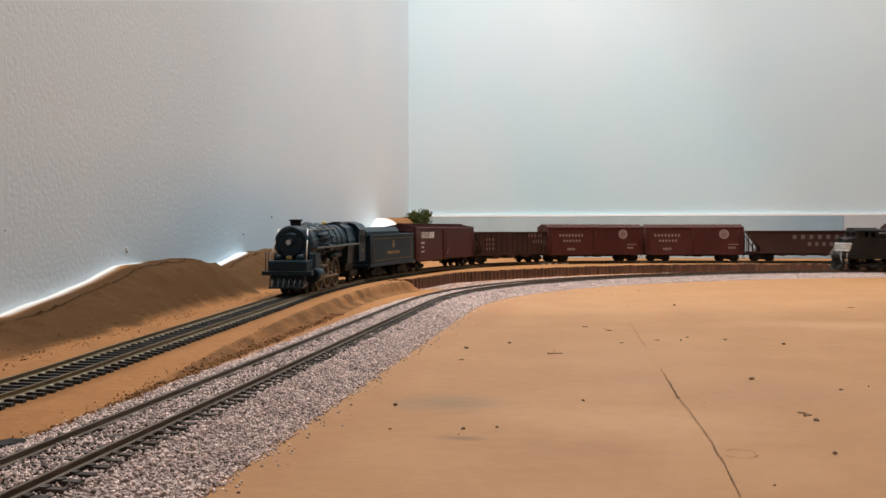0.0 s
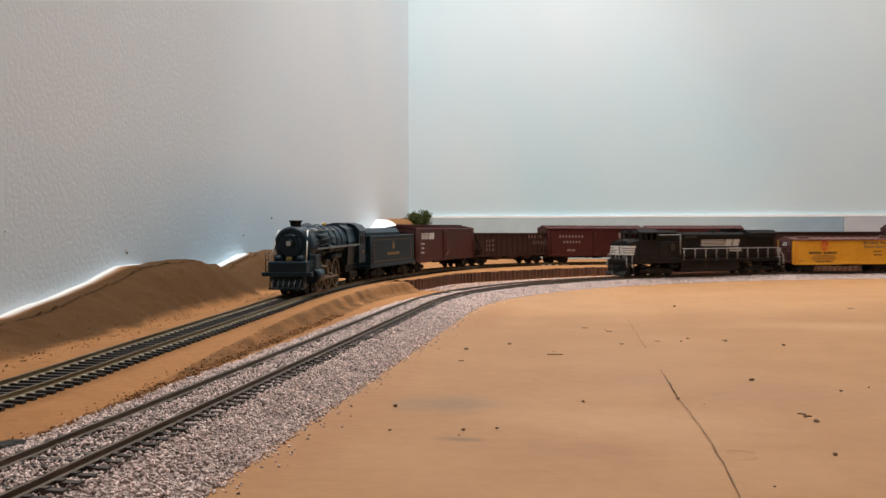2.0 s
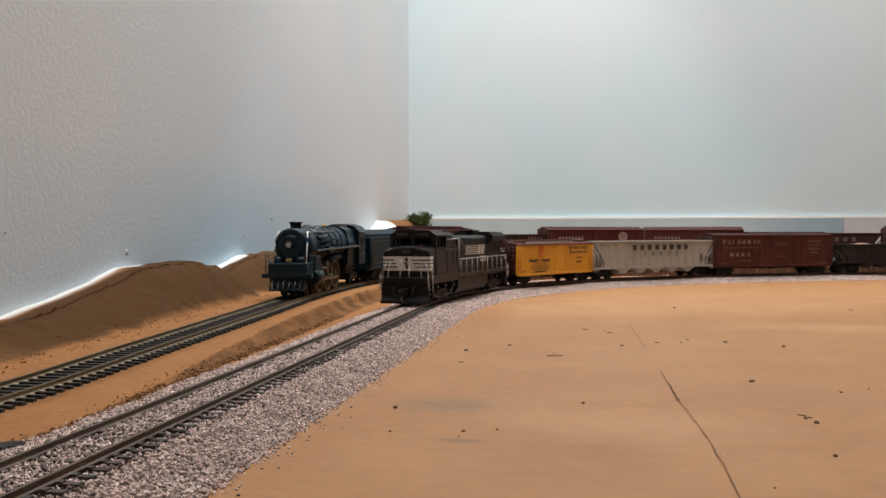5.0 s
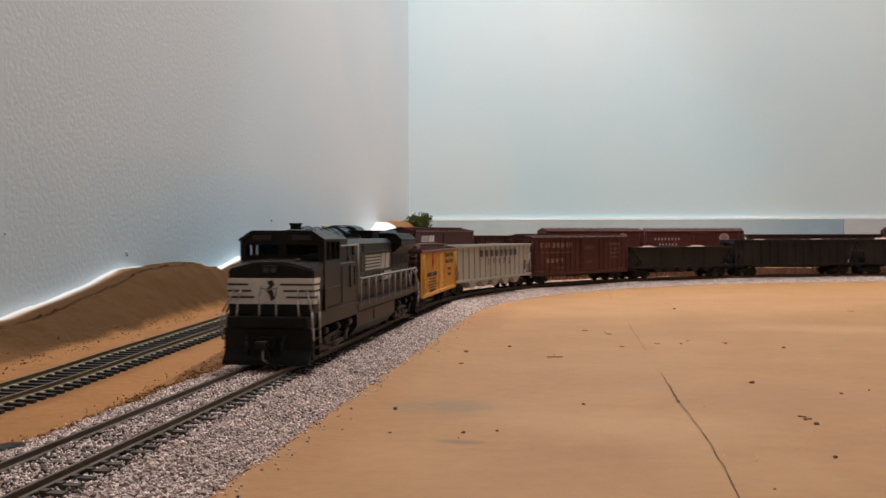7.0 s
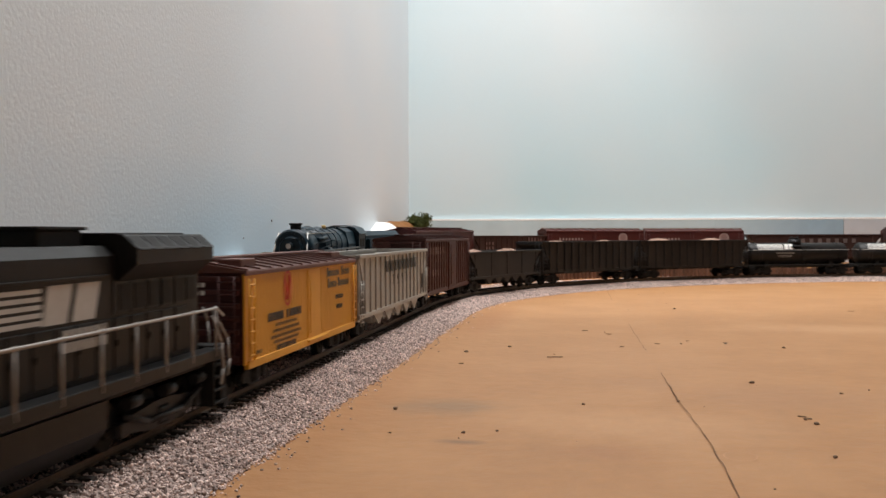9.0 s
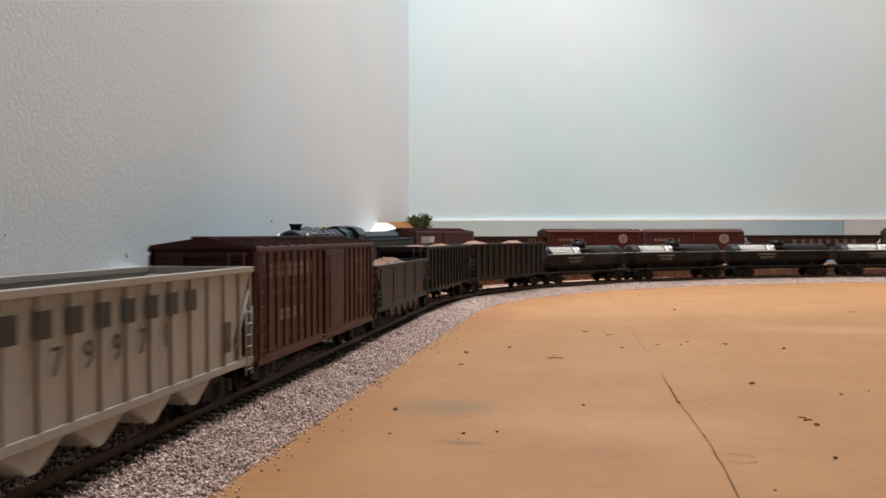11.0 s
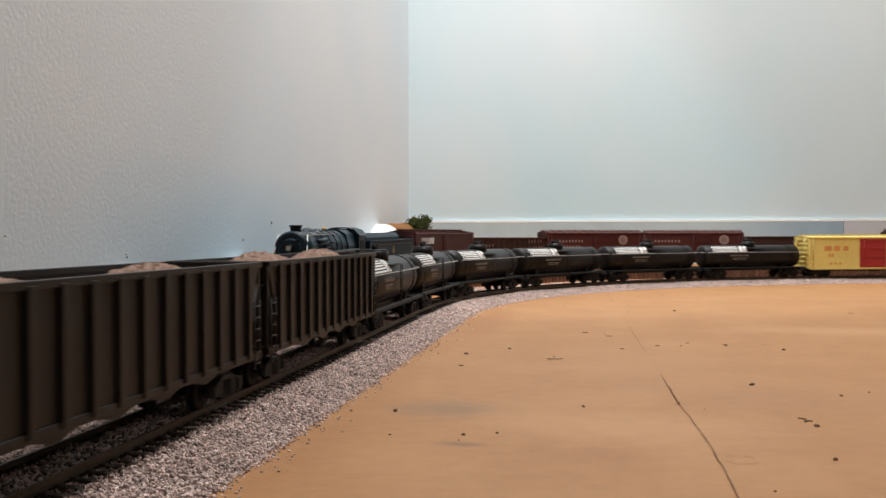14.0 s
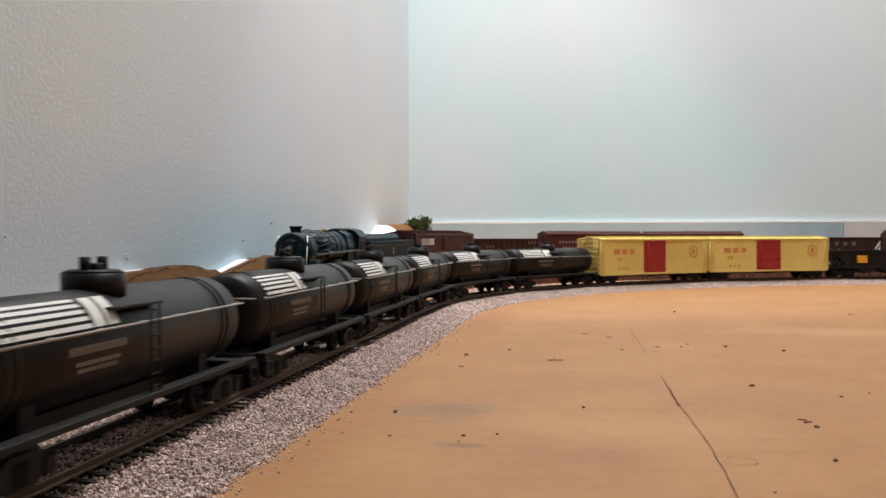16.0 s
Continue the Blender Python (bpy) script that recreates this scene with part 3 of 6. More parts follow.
# ---- the tracks ----
def sweep(line, off, profile, lo, hi, step=0.01):
    """A profile of (across, up) drawn along a track at an offset."""
    bm = B()
    rings = []
    for s in np.arange(lo, hi, step):
        p, t = line.at(s, off)
        r = Vector((t.y, -t.x, 0))
        rings.append([bm.verts.new(p + r * a + Vector((0, 0, b))) for a, b in profile])
    n = len(profile)
    for a, b in zip(rings, rings[1:]):
        for i in range(n):
            bm.faces.new((a[i], a[(i + 1) % n], b[(i + 1) % n], b[i]))
    bmesh.ops.recalc_face_normals(bm, faces=bm.faces[:])
    return bm


RAIL = [(-0.0009, -0.0021), (0.0009, -0.0021), (0.0009, -0.0018), (0.0003, -0.0015), (0.0003, -0.0007), (0.00045, -0.0005), (0.00045, -0.00005), (0.0003, 0),
        (-0.0003, 0), (-0.00045, -0.00005), (-0.00045, -0.0005), (-0.0003, -0.0007), (-0.0003, -0.0015), (-0.0009, -0.0018)]
GAUGE = 0.00868


def tie_mesh(bm=None, m=None):
    bm = bm or B()
    r = bmesh.ops.create_cube(bm, size=1.0)
    for v in r["verts"]:
        k = 0.92 if v.co.z > 0 else 1.0
        v.co = Vector((v.co.x * 0.0024 * k, v.co.y * 0.0305 * (0.99 if v.co.z > 0 else 1), -0.0031 + v.co.z * 0.002))
    for sgn in (1, -1):
        for q in (1, -1):
            n0 = len(bm.faces)
            box(bm, -0.0010, 0.0010, sgn * GAUGE + q * 0.0018 - 0.0008, sgn * GAUGE + q * 0.0018 + 0.0008, -0.0021, -0.0017)
            bm.faces.ensure_lookup_table()
            for f in bm.faces[n0:]:
                f.material_index = 1
    return bm


def track(line, label, lo, hi, near_lo, near_hi, mat_tie, mat_rail, pitch):
    tr = thing("railway_track", label, "track", "model railway tracks")
    part("rail", sweep(line, GAUGE, RAIL, lo, hi), mat_rail, tr, "weathered metal rail")
    part("rail", sweep(line, -GAUGE, RAIL, lo, hi), mat_rail, tr, "weathered metal rail")
    first = None
    rest = B()
    rng = random.Random(4)
    proto = bpy.data.meshes.new("tie")
    bm = tie_mesh()
    bm.to_mesh(proto)
    bm.free()
    proto.materials.append(mat_tie)
    # on the far track the spikes are painted pale as flecks of reflected light
    proto.materials.append(M_tie_fleck if line is FAR else mat_tie)
    s = lo + 0.01
    while s < hi - 0.01:
        p, t = line.at(s)
        m = Matrix(((t.x, -t.y, 0, p.x), (t.y, t.x, 0, p.y), (0, 0, 1, p.z), (0, 0, 0, 1))) @ pose(0, rng.uniform(-0.0003, 0.0003), 0, 0, 0, rng.uniform(-1.2, 1.2))
        if near_lo <= s <= near_hi:
            o = new("tie", proto)
            o.parent, o.matrix_local = tr, m
            if line is FAR and 1.885 < s < 1.95:
                o.material_slots[0].link = "OBJECT"
                o.material_slots[0].material = M_tie_white if rng.random() < 0.55 else mat_tie
        else:
            box_at = bmesh.ops.create_cube(rest, size=1.0)
            for v in box_at["verts"]:
                v.co = m @ Vector((v.co.x * 0.0027, v.co.y * 0.0305, -0.0031 + v.co.z * 0.002))
        s += pitch
    tagged(part("far_ties", rest, mat_tie, tr), kind="stuff").name = "ties"
    return tr


track(NEAR, "ballasted model railway track with weathered rails and brown ties", -1.9, 4.3, -0.16, 1.55, M_tie, M_rail, 0.0062)
track(FAR, "unballasted model railway track with black plastic ties on sand", 0.02, 3.4, 0.66, 2.35, M_tie_black, M_railhead, 0.0059)


def ballast_profile(d):
    return np.interp(d, [-0.030, -0.019, -0.0155, 0.0155, 0.019, 0.0385], [BOARD + 0.0025, -0.0036, -0.0029, -0.0029, -0.0034, BOARD])


def ballast():
    bed = sweep(NEAR, 0, [(-0.030, BOARD + 0.001), (-0.019, -0.0042), (-0.0155, -0.0036), (0.0155, -0.0036), (0.019, -0.0040), (0.0375, BOARD - 0.0002), (0.0375, BOARD - 0.001), (-0.03, BOARD - 0.001)], -1.9, 4.3, 0.02)
    b = structure("ballast_bed", bed, M_bed, "grey-brown ballast bed under the track", "ballast")
    rng = np.random.default_rng(5)
    n = 150000
    s = np.concatenate([rng.uniform(-0.16, 0.75, n * 62 // 100), rng.uniform(0.75, 1.7, n * 38 // 100)])
    d = rng.uniform(-0.030, 0.0388, len(s)) + rng.normal(0, 0.0006, len(s))
    stray = rng.random(len(s)) < 0.003
    d = np.where(stray, 0.0385 + np.abs(rng.normal(0, 0.004, len(s))), d)
    ok = ~((np.abs(np.abs(d) - GAUGE) < 0.0010))
    s, d, stray = s[ok], d[ok], stray[ok]
    p = np.stack([np.interp(s, NEAR.s, NEAR.xy[:, i]) for i in (0, 1)], 1)
    t = np.stack([np.interp(s, NEAR.s, NEAR.t[:, i]) for i in (0, 1)], 1)
    r = rng.uniform(0.00030, 0.00068, len(s))
    c = np.zeros((len(s), 3))
    c[:, 0], c[:, 1] = p[:, 0] + t[:, 1] * d, p[:, 1] - t[:, 0] * d
    # heaped over the ties here and there, lower between the rails
    lump = np.array([noise.noise(Vector((a * 70, b * 70, 0))) for a, b in c[:, :2]])
    inside = np.abs(d) < 0.0085
    c[:, 2] = np.where(stray, BOARD + 0.0002, ballast_profile(d) + rng.uniform(-0.0002, 0.0003, len(s)) + np.where(inside, 0.0008 + lump * 0.0007, lump * 0.0004))
    # a thinner spread between the bend and the retaining wall
    n2 = 14000
    s, d = rng.uniform(0.58, 1.5, n2), rng.uniform(-0.085, -0.028, n2)
    p = np.stack([np.interp(s, NEAR.s, NEAR.xy[:, i]) for i in (0, 1)], 1)
    t = np.stack([np.interp(s, NEAR.s, NEAR.t[:, i]) for i in (0, 1)], 1)
    e = np.stack([p[:, 0] + t[:, 1] * d, p[:, 1] - t[:, 0] * d], 1)
    keep = (nearest(WALL_LINE, e, 0.0, 9.0)[0] > 0.003) & (e[:, 1] > 0.885)
    e = e[keep]
    c = np.concatenate([c, np.c_[e, ground_height(e)[0] + 0.0003]])
    r = np.concatenate([r, rng.uniform(0.0004, 0.0008, len(e))])
    return loose_stones("ballast_stones", c, r, M_stone, "loose pink-grey ballast stones along the track", 6)


def loose_stones(name, c, r, mat, label, seed):
    """Many small angular stones in one mesh."""
    rng = np.random.default_rng(seed)
    n = len(c)
    base = np.array([(1, 0, 0), (-1, 0, 0), (0, 1, 0), (0, -1, 0), (0, 0, 1), (0, 0, -1)], float)
    tri = np.array([(0, 2, 4), (2, 1, 4), (1, 3, 4), (3, 0, 4), (2, 0, 5), (1, 2, 5), (3, 1, 5), (0, 3, 5)])
    ang = rng.uniform(0, 6.283, n)
    v = base[None] * rng.uniform(0.55, 1.25, (n, 6, 1)) + rng.normal(0, 0.22, (n, 6, 3))
    ca, sa = np.cos(ang)[:, None], np.sin(ang)[:, None]
    w = v.copy()
    w[..., 0], w[..., 1] = v[..., 0] * ca - v[..., 1] * sa, v[..., 0] * sa + v[..., 1] * ca
    w = w * r[:, None, None] * np.array([1, 1, 0.8]) + c[:, None, :]
    f = (tri[None] + (np.arange(n) * 6)[:, None, None]).reshape(-1, 3)
    me = bpy.data.meshes.new(name)
    me.vertices.add(n * 6)
    me.vertices.foreach_set("co", w.ravel().astype(np.float32))
    me.loops.add(f.size)
    me.loops.foreach_set("vertex_index", f.ravel().astype(np.int32))
    me.polygons.add(len(f))
    me.polygons.foreach_set("loop_start", np.arange(0, f.size, 3, dtype=np.int32))
    me.update(calc_edges=True)
    me.materials.append(mat)
    return tagged(new(name, me), label, "gravel", "", "stuff")


def clods():
    """Crumbs of dirt at the foot of the hills and on the worn slope."""
    rng = np.random.default_rng(9)
    a = np.stack([rng.normal(-0.245, 0.009, 520), rng.uniform(0.30, 0.95, 520)], 1)
    yy = rng.uniform(0.18, 0.85, 700)
    b = np.stack([-0.1225 - np.interp(yy, [0.2, 0.4, 0.6, 0.85], [0.029, 0.036, 0.044, 0.055]) + rng.normal(0, 0.0035, 700), yy], 1)
    e = np.stack([rng.normal(-0.2385, 0.0045, 420), rng.uniform(0.34, 0.86, 420)], 1)
    yy = rng.uniform(0.16, 0.62, 1500)
    g = np.stack([-0.1225 - np.interp(yy, [0.2, 0.4, 0.6, 0.85], [0.0270, 0.0325, 0.0400, 0.052]) + rng.normal(0, 0.0016, 1500), yy], 1)
    pts = np.concatenate([a, b, e, g])
    big = np.r_[np.zeros(len(a) + len(b)), np.ones(len(e)) * 0.5, np.ones(len(g))]
    ok = pts[:, 0] > XW + 0.002
    pts, big = pts[ok], big[ok]
    z = ground_height(pts)[0]
    r = rng.uniform(0.0002, 0.00055, len(pts)) * (1 + 0.9 * big * rng.random(len(pts)))
    loose_stones("dirt_clods", np.c_[pts, z + r * 0.3], r, M_clod, "small brown clods of dirt on the sand", 11)


def dirt_clump(x, y, z, rx, ry, rz):
    bm = B()
    bmesh.ops.create_icosphere(bm, subdivisions=4, radius=1.0)
    for v in bm.verts:
        q = 1 + 0.22 * noise.noise(v.co * 2.1) + 0.10 * noise.noise(v.co * 7)
        v.co = Vector((v.co.x * rx, v.co.y * ry, v.co.z * rz)) * q
    me = bpy.data.meshes.new("dirt_clump")
    bm.to_mesh(me)
    bm.free()
    me.materials.append(M_clump)
    tagged(new("dirt_clump", me), "dark grey clump of dirt beside the track", "debris").matrix_basis = pose(x, y, z)


M_clump = material("dark_grey_dirt", (0.035, 0.032, 0.030), 0.9, 0, 0.3, 0.001, 0.5, spec=0.2)
dirt_clump(-0.1508, 0.2314, -0.0045, 0.0036, 0.0050, 0.0009)
ballast()
clods()


# ---- the retaining wall between the tracks ----
def retaining_wall():
    w = thing("retaining_wall", "rust-brown corrugated sheet-pile retaining wall below the upper track", "wall", "", "structure")
    bm = B()
    a, d, k = 0.0034, 0.0022, 0.0006
    outline = [(-a, 0), (-a * 0.55, 0), (-a * 0.35, d), (a * 0.35, d), (a * 0.55, 0), (a, 0), (a, -k), (a * 0.45, -k), (a * 0.28, d - k), (-a * 0.28, d - k), (-a * 0.45, -k), (-a, -k)]
    prism(bm, outline, -0.0085, 0.0058, "z")
    me = bpy.data.meshes.new("sheet_pile")
    bm.to_mesh(me)
    bm.free()
    me.materials.append(M_pile)
    rng = random.Random(8)
    s = 0.002
    while s < 1.25:
        p, t = WALL_LINE.at(s)
        o = new("sheet_pile", me)
        o.parent = w
        o.matrix_local = Matrix(((t.x, t.y, 0, p.x), (t.y, -t.x, 0, p.y), (0, 0, 1, rng.uniform(-0.0006, 0.0003)), (0, 0, 0, 1)))
        s += 0.0066
    return w


retaining_wall()


# ---- the little tree ----
def small_tree(x, y, z, h):
    tr = thing("model_tree", "small model tree with dark green foam foliage", "tree")
    tr.matrix_basis = pose(x, y, z)
    bm = B()
    rod(bm, (0, 0, -0.001), (0.001, 0, h * 0.5), 0.0016, 7, 0.001)
    rng = random.Random(3)
    tips = []
    for i in range(9):
        a = i * 2.4
        q = Vector((math.cos(a) * h * 0.15, math.sin(a) * h * 0.13, h * (0.60 + 0.034 * i)))
        rod(bm, (0.0006, 0, h * (0.28 + 0.025 * i)), q, 0.0007, 5, 0.0003)
        tips.append(q)
    part("trunk", bm, M_bark, tr)
    v, f = [], []
    for i in range(3200):
        c = Vector(rng.choice(tips)) + Vector((rng.gauss(0, 1), rng.gauss(0, 1), rng.gauss(0, 1))) * h * 0.052
        n = Vector((rng.gauss(0, 1), rng.gauss(0, 1), rng.gauss(0, 1))).normalized()
        a = n.orthogonal().normalized()
        b = n.cross(a)
        r = rng.uniform(0.0010, 0.0022)
        k = len(v)
        v += [c + a * r, c + b * r * 0.8, c - a * r, c - b * r * 0.8, c + n * r * 0.7, c - n * r * 0.7]
        f += [(k, k + 1, k + 4), (k + 1, k + 2, k + 4), (k + 2, k + 3, k + 4), (k + 3, k, k + 4), (k + 1, k, k + 5), (k + 2, k + 1, k + 5), (k + 3, k + 2, k + 5), (k, k + 3, k + 5)]
    me = bpy.data.meshes.new("crown")
    me.from_pydata([tuple(q) for q in v], [], f)
    me.materials.append(M_leaf)
    o = new("crown", me)
    o.parent = tr
    return tr


small_tree(-0.258, 1.46, 0.0040, 0.080)


# ---- rolling stock: a car's space has its middle at x = 0, its front at +x, the rail top at z = 0 ----
def wheelset(parent, x, r=0.0052, mat=None):
    bm = B()
    for sy in (1, -1):
        rod(bm, (x, sy * 0.0074, r), (x, sy * 0.0093, r), r, 18)
        rod(bm, (x, sy * 0.0066, r), (x, sy * 0.0075, r), r + 0.0006, 18)
        rod(bm, (x, sy * 0.0093, r), (x, sy * 0.0098, r), r * 0.55, 12, r * 0.4)
    rod(bm, (x, -0.0105, r), (x, 0.0105, r), 0.0011, 8)
    return part("wheelset", bm, mat or M_dark, parent, "metal wheels on an axle")


def truck(car, x, axles=2, wb=0.0195, mat=None, big=False):
    t = part("truck", box(B(), x - 0.004, x + 0.004, -0.012, 0.012, 0.0045, 0.0085, 0.0008), mat or M_dark, car)
    h = wb / 2
    for sy in (1, -1):
        bm = B()
        y0, y1 = sorted((sy * 0.0118, sy * 0.0136))
        out = [(x - h - 0.0028, 0.0040), (x - h - 0.0028, 0.0066), (x - h + 0.003, 0.0078), (x - 0.004, 0.0092), (x + 0.004, 0.0092), (x + h - 0.003, 0.0078),
               (x + h + 0.0028, 0.0066), (x + h + 0.0028, 0.0040), (x + h - 0.0022, 0.0040), (x + 0.0045, 0.0022), (x - 0.0045, 0.0022), (x - h + 0.0022, 0.0040)]
        prism(bm, out, y0, y1)
        for k in ((-1, 1) if axles == 2 else (-1, 0, 1)):
            box(bm, x + k * h - 0.002, x + k * h + 0.002, y0 - (0.0004 if sy < 0 else 0), y1 + (0.0006 if sy > 0 else 0), 0.0034, 0.0072, 0.0004)
        for k in (-0.0018, 0, 0.0018):
            rod(bm, (x + k, sy * 0.0134, 0.003), (x + k, sy * 0.0134, 0.0076), 0.0008, 6)
        part("side_frame", bm, mat or M_dark, t)
    for k in ((-1, 1) if axles == 2 else (-1, 0, 1)):
        wheelset(t, x + k * h, 0.0058 if big else 0.0050)
    return t


def coupler(car, x, sgn):
    bm = B()
    box(bm, *sorted((x - sgn * 0.006, x + sgn * 0.003)), -0.0014, 0.0014, 0.0078, 0.0102, 0.0003)
    box(bm, *sorted((x + sgn * 0.0028, x + sgn * 0.0058)), -0.0022, 0.0012, 0.0074, 0.0106, 0.0006)
    rod(bm, (x + sgn * 0.003, 0.001, 0.0076), (x + sgn * 0.0015, 0.003, 0.0030), 0.0004, 6)
    part("coupler", bm, M_dark, car)


def ladder(car, x, y, z0, z1, w, n, mat, across="x"):
    bm = B()
    for k in (-1, 1):
        a = (x + k * w / 2, y) if across == "x" else (x, y + k * w / 2)
        rod(bm, (*a, z0), (*a, z1), 0.00032, 5)
    for i in range(n):
        z = z0 + (z1 - z0) * (i + 0.5) / n
        a, b = ((x - w / 2, y), (x + w / 2, y)) if across == "x" else ((x, y - w / 2), (x, y + w / 2))
        rod(bm, (*a, z), (*b, z), 0.0003, 5)
    part("ladder", bm, mat, car)


def running_gear(car, L, inset=0.019, wb=0.0195):
    for s in (1, -1):
        truck(car, s * (L / 2 - inset), 2, wb)
        coupler(car, s * L / 2, s)


def roof_car(name, label, L, zb, ze, zr, mat, roof_mat, end_mat=None, door=None, ribs=0, door_w=0.022, door_x=0.0, proud=0.0010, walk_mat=None, group="freight cars", W=0.0355):
    """A boxcar or refrigerator car: sides, ends, ribbed roof, roof walk, doors, ladders, sills and trucks."""
    car = thing(name, label, "freight car", group)
    h = W / 2
    end_mat, walk_mat = end_mat or mat, walk_mat or roof_mat
    part("body", box(B(), -L / 2 + 0.0012, L / 2 - 0.0012, -h + 0.0006, h - 0.0006, zb, ze, 0.0003), end_mat, car)
    for sy in (1, -1):
        bm = B()
        box(bm, -L / 2, L / 2, *sorted((sy * (h - 0.0007), sy * h)), zb, ze - 0.0003, 0.0002)
        if ribs:
            for i in range(ribs):
                x = -L / 2 + L * (i + 0.5) / ribs
                if abs(x - door_x) > door_w * 0.62:
                    part("side_rib", box(B(), x - 0.0006, x + 0.0006, *sorted((sy * h, sy * (h + 0.0007))), zb + 0.002, ze - 0.0012, 0.0002), mat, car)
        part("side", bm, mat, car)
        part("side_sill", box(B(), -L / 2 + 0.002, L / 2 - 0.002, *sorted((sy * (h - 0.001), sy * (h + 0.0006))), zb - 0.0014, zb + 0.0012, 0.0002), mat, car)
        part("eave_rail", box(B(), -L / 2, L / 2, *sorted((sy * (h - 0.0004), sy * (h + 0.0008))), ze - 0.0009, ze + 0.0004, 0.0002), roof_mat, car)
        bm = B()
        box(bm, door_x - door_w / 2, door_x + door_w / 2, *sorted((sy * h, sy * (h + proud))), zb + 0.001, ze - 0.0016, min(0.0002, proud * 0.4))
        for i in range(4):
            z = zb + 0.003 + (ze - zb - 0.007) * i / 3
            box(bm, door_x - door_w / 2, door_x + door_w / 2, *sorted((sy * (h + proud), sy * (h + proud * 1.4))), z, z + 0.0008)
        d = part("door", bm, door or mat, car)
        bm = B()
        rod(bm, (door_x + door_w * 0.35, sy * (h + proud * 1.7), zb + 0.003), (door_x + door_w * 0.35, sy * (h + proud * 1.7), ze - 0.004), 0.00035 * min(1, proud * 1200), 6)
        part("door_bar", bm, door or mat, d)
        part("door_track", box(B(), door_x - door_w * 1.05, door_x + door_w * 0.6, *sorted((sy * h, sy * (h + 0.0014))), zb - 0.0002, zb + 0.0009, 0.0002), mat, car)
        for sx in (1, -1):
            ladder(car, sx * (L / 2 - 0.004), sy * (h + 0.0009), zb + 0.001, ze - 0.002, 0.005, 7, mat)
    for sx in (1, -1):
        bm = B()
        n = 7
        for i in range(n):
            z = zb + 0.002 + (ze - zb - 0.004) * i / (n - 1)
            box(bm, *sorted((sx * (L / 2 - 0.0014), sx * (L / 2 + 0.0003))), -h + 0.002, h - 0.002, z - 0.0009, z + 0.0009, 0.0004)
        part("corrugated_end", bm, end_mat, car)
        ladder(car, sx * (L / 2 + 0.0007), 0.012, zb + 0.001, ze - 0.001, 0.005, 7, end_mat, "y")
        bm = B()
        rod(bm, (sx * (L / 2 + 0.0012), -0.008, zb + 0.004), (sx * (L / 2 + 0.0012), -0.008, ze - 0.002), 0.0003, 5)
        rod(bm, (sx * (L / 2 + 0.0006), -0.008, ze - 0.004), (sx * (L / 2 + 0.0016), -0.008, ze - 0.004), 0.0024, 12)
        part("brake_wheel", bm, end_mat, car)
    bm = B()
    prism(bm, [(-h - 0.0006, ze), (-h - 0.0006, ze + 0.0006), (0, zr), (h + 0.0006, ze + 0.0006), (h + 0.0006, ze)], -L / 2, L / 2, "x")
    part("roof", bm, roof_mat, car)
    n = max(9, int(L / 0.0105))
    bm = B()
    for i in range(n):
        x = -L / 2 + 0.0015 + (L - 0.003) * i / (n - 1)
        prism(bm, [(-h - 0.0006, ze + 0.0006), (-h - 0.0006, ze + 0.0012), (0, zr + 0.0008), (h + 0.0006, ze + 0.0012), (h + 0.0006, ze + 0.0006), (0, zr)], x - 0.0005, x + 0.0005, "x")
    part("roof_ribs", bm, roof_mat, car)
    for k in (-1, 0, 1):
        part("roof_walk_board", box(B(), -L / 2 - 0.0012, L / 2 + 0.0012, k * 0.0021 - 0.0009, k * 0.0021 + 0.0009, zr + 0.0003, zr + 0.0011, 0.0001), walk_mat, car)
    part("underframe", box(B(), -L / 2 + 0.004, L / 2 - 0.004, -0.004, 0.004, zb - 0.0035, zb, 0.0004), M_dark, car)
    bm = B()
    rod(bm, (-0.012, 0.006, zb - 0.002), (0.0, 0.006, zb - 0.002), 0.0022, 10)
    box(bm, 0.006, 0.011, 0.004, 0.008, zb - 0.004, zb - 0.0002, 0.0004)
    part("brake_gear", bm, M_dark, car)
    running_gear(car, L)
    return car


def gravel_heap(car, L, w, z, humps, h):
    bm = B()
    nx, ny = 130, 30
    rows = []
    for i in range(nx + 1):
        row = []
        for j in range(ny + 1):
            u, v = i / nx, j / ny
            x, y = (u - 0.5) * L, (v - 0.5) * w
            e = math.sin(math.pi * v) ** 0.6 * min(1, u * 14, (1 - u) * 14)
            hz = h * abs(math.sin(math.pi * u * humps)) ** 1.6 * e
            p = Vector((x, y, z + hz))
            p.z += (noise.noise(p * 420) * 0.0010 + noise.noise(p * 950) * 0.0012) * min(1, e * 2)
            row.append(bm.verts.new(p))
        rows.append(row)
    for a, b in zip(rows, rows[1:]):
        for j in range(ny):
            bm.faces.new((a[j], b[j], b[j + 1], a[j + 1]))
    bmesh.ops.recalc_face_normals(bm, faces=bm.faces[:])
    return part("gravel_load", bm, M_load, car, "heaped brown gravel load")


